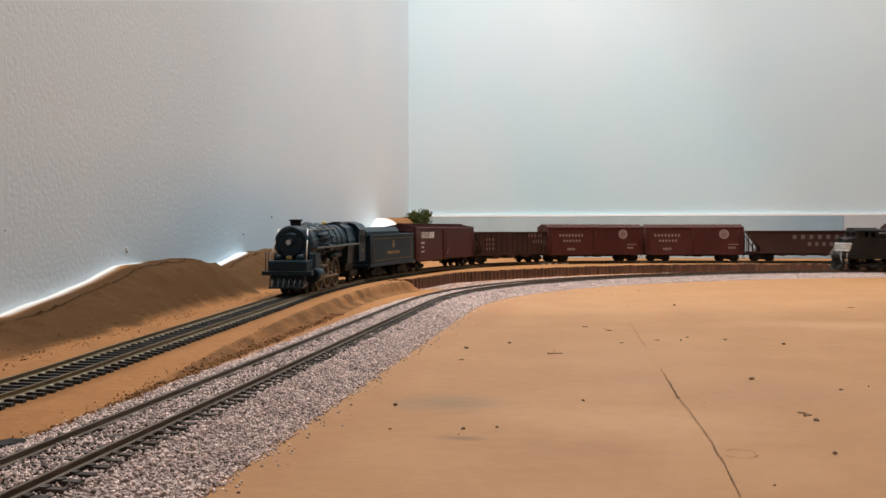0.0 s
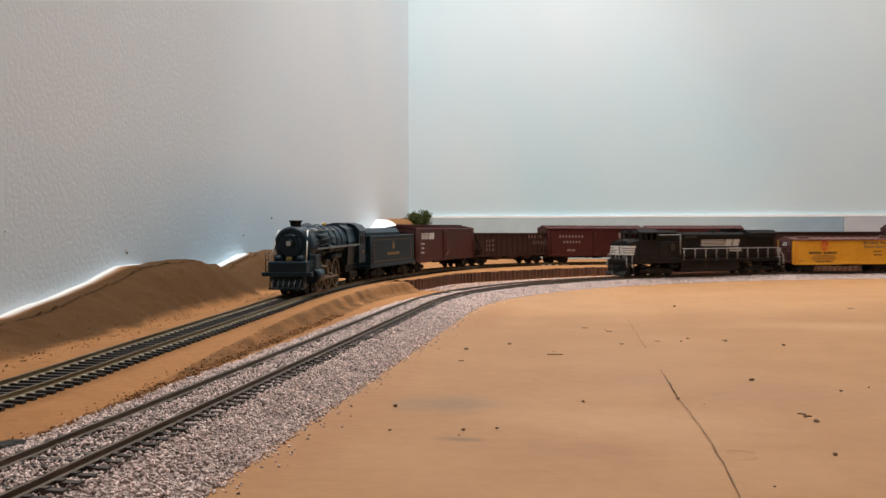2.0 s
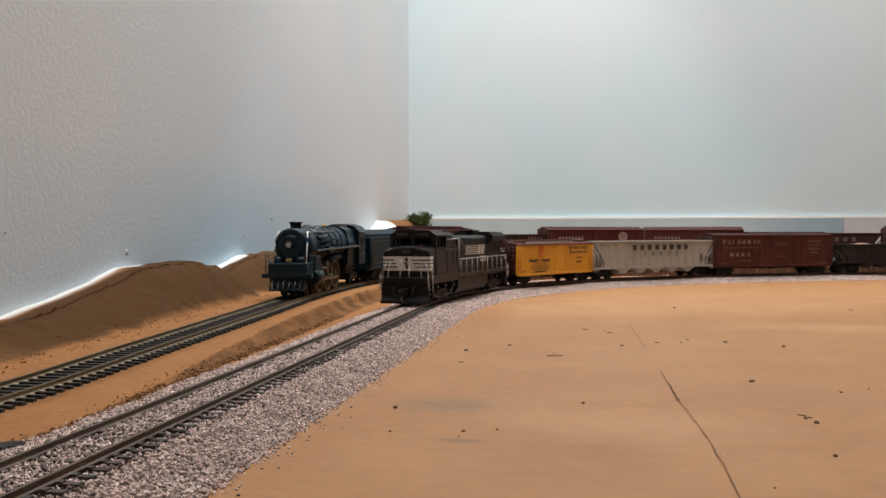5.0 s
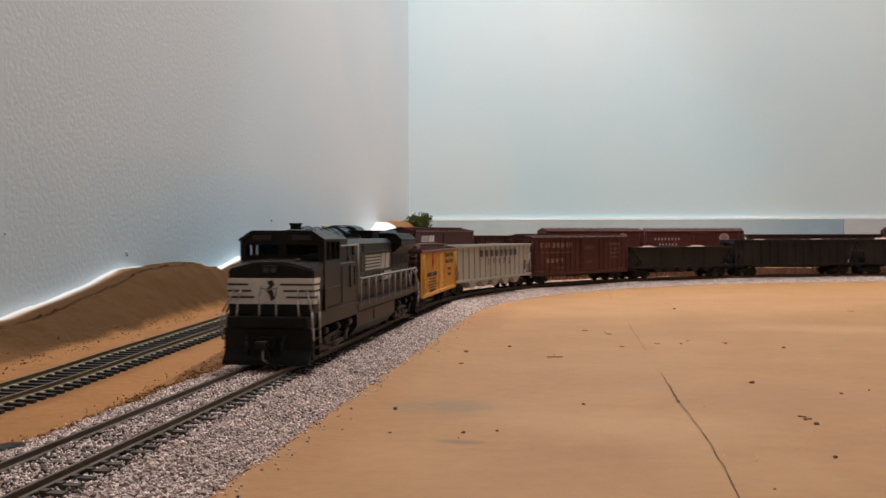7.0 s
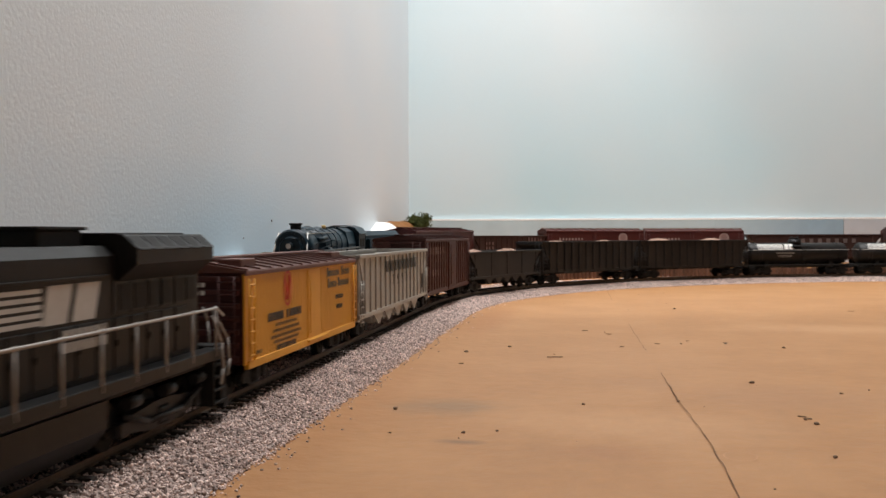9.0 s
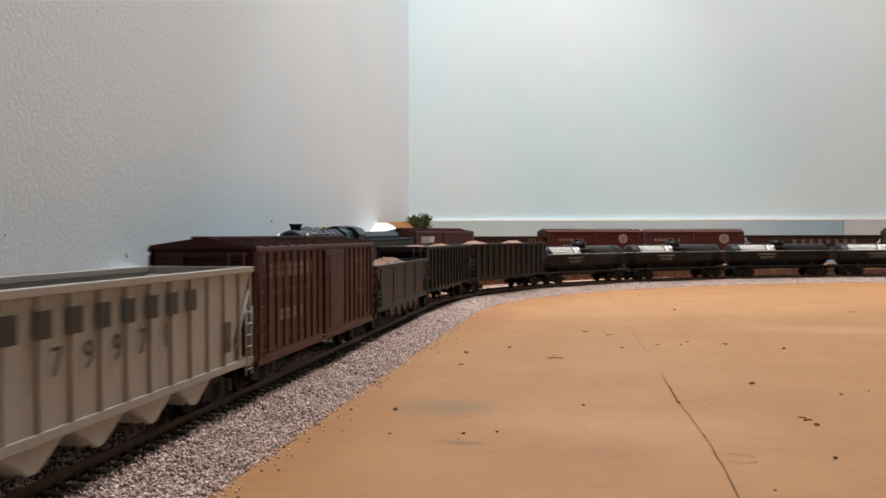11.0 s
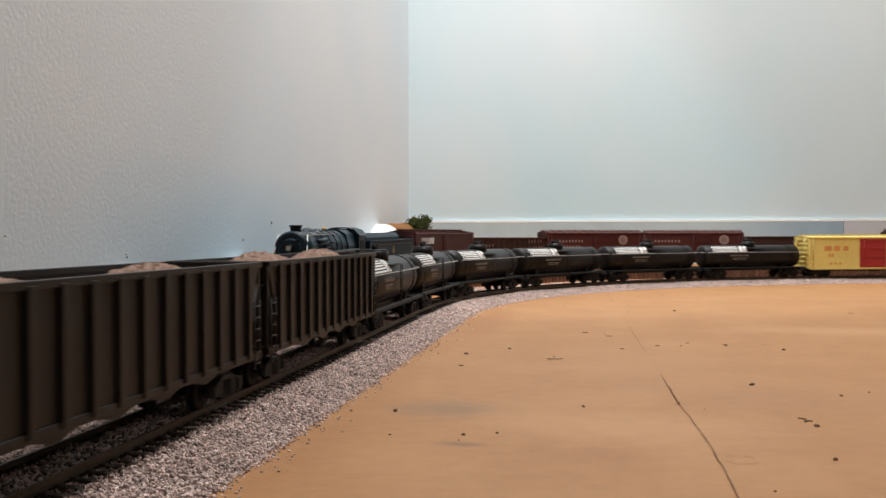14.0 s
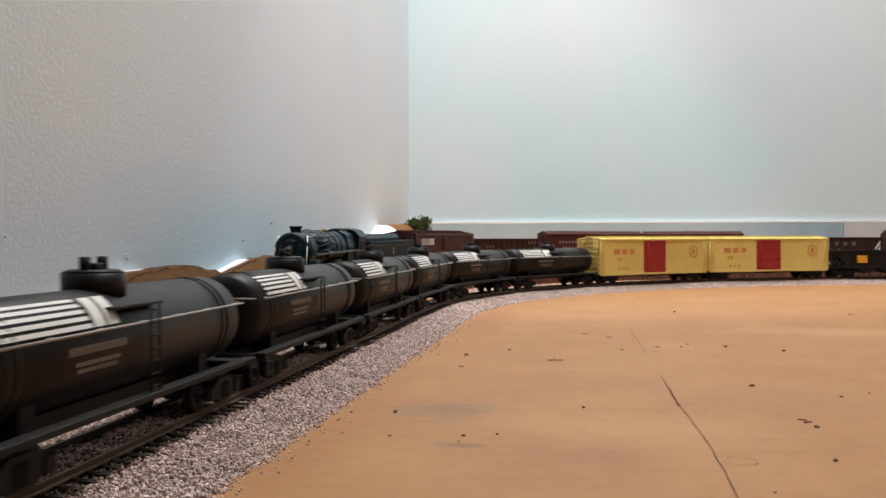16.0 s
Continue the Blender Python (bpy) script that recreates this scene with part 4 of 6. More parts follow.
def hopper_car(name, label, L, zb, zt, mat, ribs, teeth, load=0, group="freight cars", W=0.0355, tooth=0.007, depth=0.0009, rib_w=0.0007, inset=0.019, open_end=0.016):
    """An open hopper: ribbed sides, sawtooth hoppers below, sloped end sheets in open end cages."""
    car = thing(name, label, "hopper car", group)
    h = W / 2
    for sy in (1, -1):
        bm = B()
        pts = [(-L / 2 + open_end, zb + 0.008), (-L / 2 + 0.0015, zt - 0.0015), (-L / 2 + 0.0015, zt), (L / 2 - 0.0015, zt), (L / 2 - 0.0015, zt - 0.0015), (L / 2 - open_end, zb + 0.008), (L / 2 - open_end, zb)]
        if teeth:
            a, b = L / 2 - 0.032, -L / 2 + 0.032
            for i in range(teeth):
                x0, x1 = a + (b - a) * i / teeth, a + (b - a) * (i + 1) / teeth
                pts += [(x0, zb), ((x0 + x1) / 2 + 0.0015, zb - tooth), ((x0 + x1) / 2 - 0.0015, zb - tooth)]
            pts += [(b, zb)]
        pts.append((-L / 2 + open_end, zb))
        prism(bm, pts, *sorted((sy * (h - 0.0012), sy * (h - 0.0003))))
        part("side", bm, mat, car)
        for i in range(ribs):
            x = -L / 2 + 0.012 + (L - 0.024) * i / (ribs - 1)
            part("side_rib", box(B(), x - rib_w, x + rib_w, *sorted((sy * (h - 0.0004), sy * (h - 0.0004 + depth))), zb, zt - 0.0006, 0.0002), mat, car)
        part("top_rail", box(B(), -L / 2, L / 2, *sorted((sy * (h - 0.0016), sy * (h + 0.0006))), zt - 0.0014, zt + 0.0004, 0.0002), mat, car)
        part("side_sill", box(B(), -L / 2, L / 2, *sorted((sy * (h - 0.0014), sy * (h + 0.0004))), zb - 0.0008, zb + 0.0014, 0.0002), mat, car)
        for sx in (1, -1):
            part("corner_post", box(B(), *sorted((sx * (L / 2 - 0.0016), sx * L / 2)), *sorted((sy * (h - 0.0016), sy * (h - 0.0002))), zb, zt, 0.0002), mat, car)
            bm = B()
            rod(bm, (sx * (L / 2 - 0.001), sy * (h - 0.001), zt - 0.006), (sx * (L / 2 - open_end), sy * (h - 0.001), zb + 0.001), 0.0007, 6)
            part("brace", bm, mat, car)
            ladder(car, sx * (L / 2 - 0.0045), sy * (h + 0.0004), zb - 0.004, zt - 0.012, 0.005, 6, mat)
    for sx in (1, -1):
        bm = B()
        prism(bm, [(sx * (L / 2 - 0.002), zt - 0.002), (sx * (L / 2 - 0.026), zb - 0.001), (sx * (L / 2 - 0.0272), zb - 0.001), (sx * (L / 2 - 0.0032), zt - 0.002)], -h + 0.0012, h - 0.0012)
        part("end_slope_sheet", bm, mat, car)
        part("end_top_rail", box(B(), *sorted((sx * (L / 2 - 0.0016), sx * L / 2)), -h + 0.0006, h - 0.0006, zt - 0.003, zt + 0.0004, 0.0002), mat, car)
        part("end_sill", box(B(), *sorted((sx * (L / 2 - 0.004), sx * L / 2)), -h + 0.0006, h - 0.0006, zb - 0.0018, zb + 0.0014, 0.0002), mat, car)
        ladder(car, sx * (L / 2 + 0.0004), 0.011, zb, zt - 0.001, 0.005, 7, mat, "y")
    part("floor_sheet", box(B(), -L / 2 + 0.026, L / 2 - 0.026, -h + 0.0012, h - 0.0012, zb - 0.001, zb + 0.0006), M_dark, car)
    for i in range(teeth):
        a, b = L / 2 - 0.032, -L / 2 + 0.032
        x0, x1 = a + (b - a) * i / teeth, a + (b - a) * (i + 1) / teeth
        bm = B()
        prism(bm, [(x0, zb), ((x0 + x1) / 2 + 0.0015, zb - tooth), ((x0 + x1) / 2 - 0.0015, zb - tooth), (x1, zb)], -h + 0.003, h - 0.003)
        part("hopper_bay", bm, M_dark if mat is not M_silver else mat, car)
    part("underframe", box(B(), -L / 2 + 0.002, L / 2 - 0.002, -0.003, 0.003, zb - 0.0034, zb, 0.0004), M_dark, car)
    if load:
        gravel_heap(car, L - 0.006, W - 0.004, zt - 0.0080, 2, load + 0.0052)
    running_gear(car, L, inset)
    return car


def tank_car(label, L=0.145, group="freight cars"):
    """A single-dome tank car on a flat frame, with a handrail round the tank and a striped emblem."""
    car = thing("tank_car", label, "tank car", group)
    r, zc = 0.0132, 0.0258
    lt = L - 0.014
    bm = B()
    rings = []
    for x, q in ((-lt / 2 - 0.0036, 0.40), (-lt / 2 - 0.0030, 0.66), (-lt / 2 - 0.0018, 0.88), (-lt / 2, 1), (lt / 2, 1), (lt / 2 + 0.0018, 0.88), (lt / 2 + 0.0030, 0.66), (lt / 2 + 0.0036, 0.40)):
        rings.append([bm.verts.new((x, r * q * math.cos(2 * math.pi * k / 40), zc + r * q * math.sin(2 * math.pi * k / 40))) for k in range(40)])
    for p, q in zip(rings, rings[1:]):
        for k in range(40):
            bm.faces.new((p[k], p[(k + 1) % 40], q[(k + 1) % 40], q[k])).smooth = True
    bm.faces.new(rings[0]), bm.faces.new(rings[-1])
    bmesh.ops.recalc_face_normals(bm, faces=bm.faces[:])
    part("tank", bm, M_black, car, "satin black tank")
    for x in (-lt * 0.43, -lt * 0.40, lt * 0.40, lt * 0.43):
        part("tank_band", rod(B(), (x - 0.0004, 0, zc), (x + 0.0004, 0, zc), r + 0.00025, 40), M_black, car)
    bm = B()
    rod(bm, (0, 0, zc + r - 0.002), (0, 0, zc + r + 0.0038), 0.0078, 28)
    rod(bm, (0, 0, zc + r + 0.0038), (0, 0, zc + r + 0.0046), 0.0078, 28, 0.006)
    d = part("dome", bm, M_black, car)
    for x in (-0.0045, 0.0042):
        bm = B()
        rod(bm, (x, 0, zc + r + 0.004), (x, 0, zc + r + 0.0078), 0.0014, 12)
        part("valve", bm, M_dark, d)
    part("hatch", box(B(), -0.0022, 0.0022, -0.002, 0.002, zc + r + 0.0044, zc + r + 0.0062, 0.0005), M_dark, d)
    for sy in (1, -1):
        part("dome_platform", box(B(), -0.013, 0.013, *sorted((sy * 0.0065, sy * 0.0125)), zc + r - 0.0046, zc + r - 0.0040), M_dark, car)
        ladder(car, -0.003, sy * 0.0150, 0.0125, zc + r - 0.004, 0.005, 7, M_dark)
        bm = B()
        rod(bm, (-lt / 2 - 0.001, sy * (r + 0.0012), zc + 0.0048), (lt / 2 + 0.001, sy * (r + 0.0012), zc + 0.0048), 0.00034, 6)
        for i in range(7):
            x = -lt / 2 + 0.004 + (lt - 0.008) * i / 6
            rod(bm, (x, sy * (r - 0.002), zc + 0.0048), (x, sy * (r + 0.0012), zc + 0.0048), 0.0003, 5)
        part("handrail", bm, M_rail_grey, car, "thin grey handrail")
        part("side_sill", box(B(), -L / 2, L / 2, *sorted((sy * 0.0125, sy * 0.0165)), 0.0112, 0.0128, 0.0003), M_dark, car)
    for s in (1, -1):
        bm = B()
        rod(bm, (s * (lt / 2 + 0.0035), -r * 0.9, zc + 0.0048), (s * (lt / 2 + 0.0035), r * 0.9, zc + 0.0048), 0.00034, 6)
        part("end_handrail", bm, M_rail_grey, car)
        part("end_platform", box(B(), *sorted((s * (L / 2 - 0.007), s * L / 2)), -0.0165, 0.0165, 0.0100, 0.0122, 0.0003), M_dark, car)
        part("saddle", box(B(), s * L * 0.31 - 0.003, s * L * 0.31 + 0.003, -0.010, 0.010, 0.0095, 0.0185, 0.0004), M_dark, car)
        ladder(car, s * (L / 2 - 0.003), 0.0166, 0.004, 0.0115, 0.005, 2, M_dark)
    part("center_sill", box(B(), -L / 2, L / 2, -0.003, 0.003, 0.0085, 0.0125, 0.0004), M_dark, car)
    # emblem on the flank: stripes bent round the tank and two blocks
    for i in range(5):
        bm = B()
        a0 = math.radians(24 + i * 8.2)
        rows = []
        for k in range(4):
            a = a0 + math.radians(4.6) * k / 3
            y, z = (r + 0.00022) * math.cos(a), zc + (r + 0.00022) * math.sin(a)
            rows.append([bm.verts.new((lt * 0.44, y, z)), bm.verts.new((0.0225, y, z))])
        for p, q in zip(rows, rows[1:]):
            bm.faces.new((p[0], p[1], q[1], q[0]))
        part("emblem_stripe", bm, M_white, car, "white emblem stripe")
    for j in range(2):
        bm = B()
        rows = []
        for k in range(9):
            a = math.radians(24 + 37.4 * k / 8)
            y, z = (r + 0.00022) * math.cos(a), zc + (r + 0.00022) * math.sin(a)
            x = 0.0215 - 0.0062 * j - 0.0016 * k / 8
            rows.append([bm.verts.new((x, y, z)), bm.verts.new((x - 0.0050, y, z))])
        for p, q in zip(rows, rows[1:]):
            bm.faces.new((p[0], p[1], q[1], q[0]))
        part("emblem_block", bm, M_white, car, "white emblem block")
    for (z, w, n, hh) in ((zc + 0.0010, 0.026, 11, 0.0018), (zc - 0.0020, 0.020, 9, 0.0009), (zc - 0.0036, 0.018, 9, 0.0009)):
        bars(car, 0.022, z, w, hh, n, M_grey_text, math.sqrt(r * r - (z - zc) ** 2) + 0.0002)
    running_gear(car, L, 0.020)
    return car


M_grey_text = material("thin_grey_lettering", (0.22, 0.20, 0.18), 0.6, 0, 0.1, 0.002, 0.03)


# ---- the black diesel locomotive ----
def diesel():
    car = thing("diesel_locomotive", "black diesel locomotive with white-striped nose and grey handrails", "locomotive", "")
    L = 0.245
    zd, zs = 0.0188, 0.0150           # walkway, underside of the sill
    xf, xn, xc = 0.1145, 0.1000, 0.0748   # nose front, windscreen, back of the cab
    part("frame", box(B(), -0.1140, 0.1150, -0.0150, 0.0150, zs - 0.001, zd - 0.0008, 0.0004), M_dark, car)
    for sy in (1, -1):
        part("walkway_sill", box(B(), -0.1145, 0.0440, *sorted((sy * 0.0125, sy * 0.0174)), zs + 0.0006, zd, 0.0003), M_black, car)
    # the wide nose, its top falling to the front and to both sides
    bm = B()
    prism(bm, [(-0.0166, zs), (-0.0166, 0.0376), (-0.0060, 0.0404), (0.0060, 0.0404), (0.0166, 0.0376), (0.0166, zs)], xn - 0.001, xf, "x")
    for v in bm.verts:
        if v.co.x < xf - 0.005 and v.co.z > 0.03:
            v.co.z += 0.0034 if abs(v.co.y) > 0.01 else 0.0016
    bmesh.ops.bevel(bm, geom=bm.edges[:], offset=0.0006, segments=2, affect="EDGES")
    part("nose", bm, M_black, car)
    part("nose_door", box(B(), xf - 0.0002, xf + 0.0002, 0.0040, 0.0105, 0.0352, 0.0388, 0.0001), M_dark, car)
    hl = part("headlight_housing", box(B(), xf - 0.001, xf + 0.0009, -0.0032, 0.0032, 0.0358, 0.0392, 0.0003), M_dark, car)
    for y in (-0.0015, 0.0015):
        part("headlight", rod(B(), (xf + 0.0006, y, 0.0375), (xf + 0.0012, y, 0.0375), 0.0011, 12), M_lens_dark, hl)
    part("bell_cap", rod(B(), (xf - 0.0070, 0.0085, 0.0395), (xf - 0.0070, 0.0085, 0.0418), 0.0010, 10), M_brown, car, "small reddish cap on the nose")
    # white band with thin black lines, carried round the corners of the nose
    part("nose_band", box(B(), xf - 0.0004, xf + 0.0003, -0.0163, 0.0163, 0.0240, 0.0342, 0.0001), M_white, car, "white nose band with black lines")
    for sy in (1, -1):
        bm = B()
        prism(bm, [(xf - 0.0002, 0.0240), (xf - 0.0002, 0.0342), (xf - 0.0088, 0.0342), (xf - 0.0062, 0.0240)], *sorted((sy * 0.0165, sy * 0.01682)))
        part("nose_side_band", bm, M_white, car, "white band with a slanted end")
        for k, z in enumerate((0.0263, 0.0288, 0.0313)):
            part("nose_line", box(B(), xf, xf + 0.0005, *sorted((sy * (0.0062 - 0.0012 * k * sy), sy * 0.0163)), z, z + 0.0008), M_ink, car)
            part("nose_line", box(B(), xf - 0.0094, xf - 0.0002, *sorted((sy * 0.0166, sy * 0.0169)), z, z + 0.0008), M_ink, car)
    bm = B()
    prism(bm, [(0.0002, 0.0252), (0.0020, 0.0262), (0.0010, 0.0285), (0.0006, 0.0305), (0.0016, 0.0318), (0.0008, 0.0334), (-0.0012, 0.0330), (-0.0004, 0.0312), (-0.0018, 0.0296), (-0.0006, 0.0282)], xf, xf + 0.0006, "x")
    part("nose_emblem", bm, M_ink, car)
    # the cab, hollow, with window openings
    cab = part("cab", box(B(), xc, xc + 0.0008, -0.0166, 0.0166, zs, 0.0498), M_black, car)
    part("lower_front", box(B(), xn - 0.0012, xn + 0.0002, -0.0168, 0.0168, 0.036, 0.0426, 0.0002), M_black, cab)
    bm = B()
    prism(bm, [(-0.0168, 0.0474), (-0.0168, 0.0490), (-0.0118, 0.0526), (0.0118, 0.0526), (0.0168, 0.0490), (0.0168, 0.0474)], xn - 0.0014, xn + 0.0004, "x")
    part("brow", bm, M_black, cab)
    for y0, y1 in ((-0.0168, -0.0146), (-0.0012, 0.0012), (0.0146, 0.0168)):
        part("pillar", box(B(), xn - 0.0012, xn + 0.0002, y0, y1, 0.0420, 0.0480, 0.0002), M_black, cab)
    for y0, y1 in ((0.0010, 0.0148), (-0.0148, -0.0010)):
        w = part("windscreen", box(B(), xn - 0.0008, xn - 0.0005, y0, y1, 0.0424, 0.0476), M_pane, cab, "clear windscreen pane")
        bm = B()
        for q in ((y0, y1, 0.0423, 0.0429), (y0, y1, 0.0471, 0.0477), (y0, y0 + 0.0006, 0.0423, 0.0477), (y1 - 0.0006, y1, 0.0423, 0.0477)):
            box(bm, xn - 0.0002, xn + 0.0006, *q)
        part("window_frame", bm, M_dark, w)
        m = (y0 + y1) / 2
        part("number_board", box(B(), xn, xn + 0.0009, m - 0.0038, m + 0.0038, 0.0489, 0.0510, 0.0003), M_ink, cab, "dark number board")
    part("seat_back", box(B(), xc + 0.009, xc + 0.011, 0.004, 0.011, 0.030, 0.044, 0.001), M_dark, cab)
    for sy in (1, -1):
        part("side_wall", box(B(), xc, xn, *sorted((sy * 0.0160, sy * 0.0170)), zs, 0.0408, 0.0002), M_black, cab)
        part("side_header", box(B(), xc, xn, *sorted((sy * 0.0160, sy * 0.0170)), 0.0484, 0.0496, 0.0002), M_black, cab)
        for x0, x1 in ((xc, xc + 0.0026), (xc + 0.0082, xc + 0.0100), (xc + 0.0158, xc + 0.0184), (xn - 0.0030, xn)):
            part("pillar", box(B(), x0, x1, *sorted((sy * 0.0160, sy * 0.0170)), 0.0404, 0.0488, 0.0001), M_black, cab)
        for x0, x1 in ((xc + 0.0024, xc + 0.0084), (xc + 0.0098, xc + 0.0160), (xc + 0.0182, xn - 0.0028)):
            w = part("side_window", box(B(), x0, x1, *sorted((sy * 0.0163, sy * 0.0165)), 0.0406, 0.0486), M_pane, cab, "clear side window")
            bm = B()
            for q in ((x0, x1, 0.0405, 0.0410), (x0, x1, 0.0482, 0.0487), (x0, x0 + 0.0005, 0.0405, 0.0487), (x1 - 0.0005, x1, 0.0405, 0.0487)):
                box(bm, q[0], q[1], *sorted((sy * 0.0168, sy * 0.0174)), q[2], q[3])
            part("window_frame", bm, M_dark, w)
        part("side_panel", box(B(), xc + 0.0005, xn + 0.0010, *sorted((sy * 0.0168, sy * 0.0175)), 0.0203, 0.0296, 0.0003), M_black, car)
        for k in range(5):
            part("rivet", rod(B(), (xc + 0.004 + k * 0.0045, sy * 0.0174, 0.0216), (xc + 0.004 + k * 0.0045, sy * 0.0178, 0.0216), 0.0004, 6), M_dark, car)
        part("sill_skirt", box(B(), 0.0440, xf - 0.004, *sorted((sy * 0.0140, sy * 0.0172)), zs - 0.0006, 0.0204, 0.0003), M_black, car)
        # the cabinet behind the cab; a black plate paints the shade of its opening
        cb = part("side_cabinet", box(B(), 0.0445, xc - 0.0006, *sorted((sy * 0.0110, sy * 0.0168)), zd - 0.001, 0.0388, 0.0005), M_black, car)
        part("opening_shade", box(B(), 0.0500, 0.0570, *sorted((sy * 0.0166, sy * 0.0169)), 0.0282, 0.0370, 0.0001), M_ink, cb)
        bm = B()
        for q in ((0.0492, 0.0578, 0.0276, 0.0283), (0.0492, 0.0578, 0.0369, 0.0376), (0.0492, 0.0500, 0.0276, 0.0376), (0.0570, 0.0578, 0.0276, 0.0376)):
            box(bm, q[0], q[1], *sorted((sy * 0.0166, sy * 0.0173)), q[2], q[3])
        part("frame", bm, M_black, cb)
        part("door", box(B(), 0.0640, 0.0720, *sorted((sy * 0.0166, sy * 0.0171)), 0.0215, 0.0372, 0.0002), M_black, cb)
    bm = B()
    prism(bm, [(-0.0173, 0.0494), (-0.0121, 0.0530), (0.0121, 0.0530), (0.0173, 0.0494), (0.0173, 0.0488), (0.0119, 0.0524), (-0.0119, 0.0524), (-0.0173, 0.0488)], xc - 0.0008, xn + 0.0010, "x")
    part("cab_roof", bm, M_black, car)
    lettering("8890", 0.0078, M_white_dull, car, 0.0880, 0.01706, 0.0354)
    # hood: a tall section behind the cab, then the long hood
    bm = B()
    prism(bm, [(-0.0122, zd), (-0.0122, 0.0492), (-0.0098, 0.0514), (0.0098, 0.0514), (0.0122, 0.0492), (0.0122, zd)], 0.0430, xc + 0.0004, "x")
    part("equipment_hood", bm, M_black, car)
    bm = B()
    prism(bm, [(-0.0124, zd), (-0.0124, 0.0466), (-0.0096, 0.0490), (0.0096, 0.0490), (0.0124, 0.0466), (0.0124, zd)], -0.1080, 0.0430, "x")
    part("long_hood", bm, M_black, car)
    for sy in (1, -1):
        lv = part("louvre", box(B(), 0.0610, 0.0700, *sorted((sy * 0.0121, sy * 0.0124)), 0.0440, 0.0490, 0.0001), M_ink, car)
        for i in range(6):
            part("slat", box(B(), 0.0612, 0.0698, *sorted((sy * 0.0123, sy * 0.0131)), 0.0443 + i * 0.0008, 0.0447 + i * 0.0008), M_black, lv)
        part("intake_grille", box(B(), 0.0140, 0.0330, *sorted((sy * 0.0122, sy * 0.0127)), 0.0424, 0.0462, 0.0002), M_ink, car, "dark intake screen")
        bm = B()
        for q in ((0.0130, 0.0340, 0.0416, 0.0424), (0.0130, 0.0340, 0.0462, 0.0469), (0.0130, 0.0140, 0.0416, 0.0469), (0.0330, 0.0340, 0.0416, 0.0469)):
            box(bm, q[0], q[1], *sorted((sy * 0.0122, sy * 0.0131)), q[2], q[3])
        part("grille_frame", bm, M_black, car)
        for i in range(17):
            x = 0.0385 - i * 0.0084
            d = part("hood_door", box(B(), x - 0.0039, x + 0.0039, *sorted((sy * 0.0123, sy * 0.0128)), 0.0200, 0.0320, 0.00018), M_black, car)
            part("latch", box(B(), x + 0.0026, x + 0.0032, *sorted((sy * 0.0127, sy * 0.0132)), 0.0255, 0.0270), M_black, d)
            if x < -0.056 or 0.008 < x:
                part("hood_door", box(B(), x - 0.0039, x + 0.0039, *sorted((sy * 0.0123, sy * 0.0127)), 0.0328, 0.0410, 0.00018), M_black, car)
        part("hood_ledge", box(B(), -0.0560, 0.0120, *sorted((sy * 0.0122, sy * 0.0130)), 0.0418, 0.0424, 0.0001), M_black, car)
    # radiator wings
    bm = B()
    prism(bm, [(-0.0124, 0.0402), (-0.0176, 0.0446), (-0.0176, 0.0484), (-0.0140, 0.0516), (0.0140, 0.0516), (0.0176, 0.0484), (0.0176, 0.0446), (0.0124, 0.0402)], -0.1060, -0.0600, "x")
    rw = part("radiator_wing", bm, M_black, car)
    part("radiator_fan_grille", box(B(), -0.103, -0.064, -0.0105, 0.0105, 0.0514, 0.0520, 0.0002), M_dark, rw)
    for sy in (1, -1):
        for i in range(6):
            x = -0.0640 - i * 0.0076
            bm = B()
            prism(bm, [(sy * 0.0180, 0.0480), (sy * 0.0147, 0.0512), (sy * 0.0145, 0.0510), (sy * 0.0178, 0.0478)], x - 0.0030, x + 0.0030, "x")
            part("shutter", bm, M_dark, rw)
            part("radiator_screen", box(B(), x - 0.0030, x + 0.0030, *sorted((sy * 0.0123, sy * 0.0129)), 0.0336, 0.0398), M_dark, car)
    st = part("exhaust_stack", box(B(), -0.0570, -0.0385, -0.0060, 0.0060, 0.0470, 0.0528, 0.0006), M_dark, car, "square black exhaust stack")
    part("exhaust_lip", box(B(), -0.0580, -0.0375, -0.0068, 0.0068, 0.0526, 0.0534, 0.0002), M_dark, st)
    bm = B()
    for k in (-0.002, 0, 0.002):
        rod(bm, (-0.026, k, 0.0500), (-0.019, k, 0.0508), 0.0007, 8, 0.0012)
    box(bm, -0.025, -0.022, -0.002, 0.002, 0.0486, 0.0502)
    part("horn", bm, M_dark, car)
    for x in (0.030, 0.002, -0.010):
        part("roof_hatch", box(B(), x - 0.004, x + 0.004, -0.006, 0.006, 0.0488, 0.0495, 0.0003), M_black, car)
    striped_emblem(car, -0.0215, 0.0369, 0.058, 0.0082, 0.0125, M_white_dull)
    bars(car, -0.0452, 0.0302, 0.019, 0.0021, 7, M_white_dull, 0.0129)
    bars(car, -0.0452, 0.0275, 0.019, 0.0021, 8, M_white_dull, 0.0129)
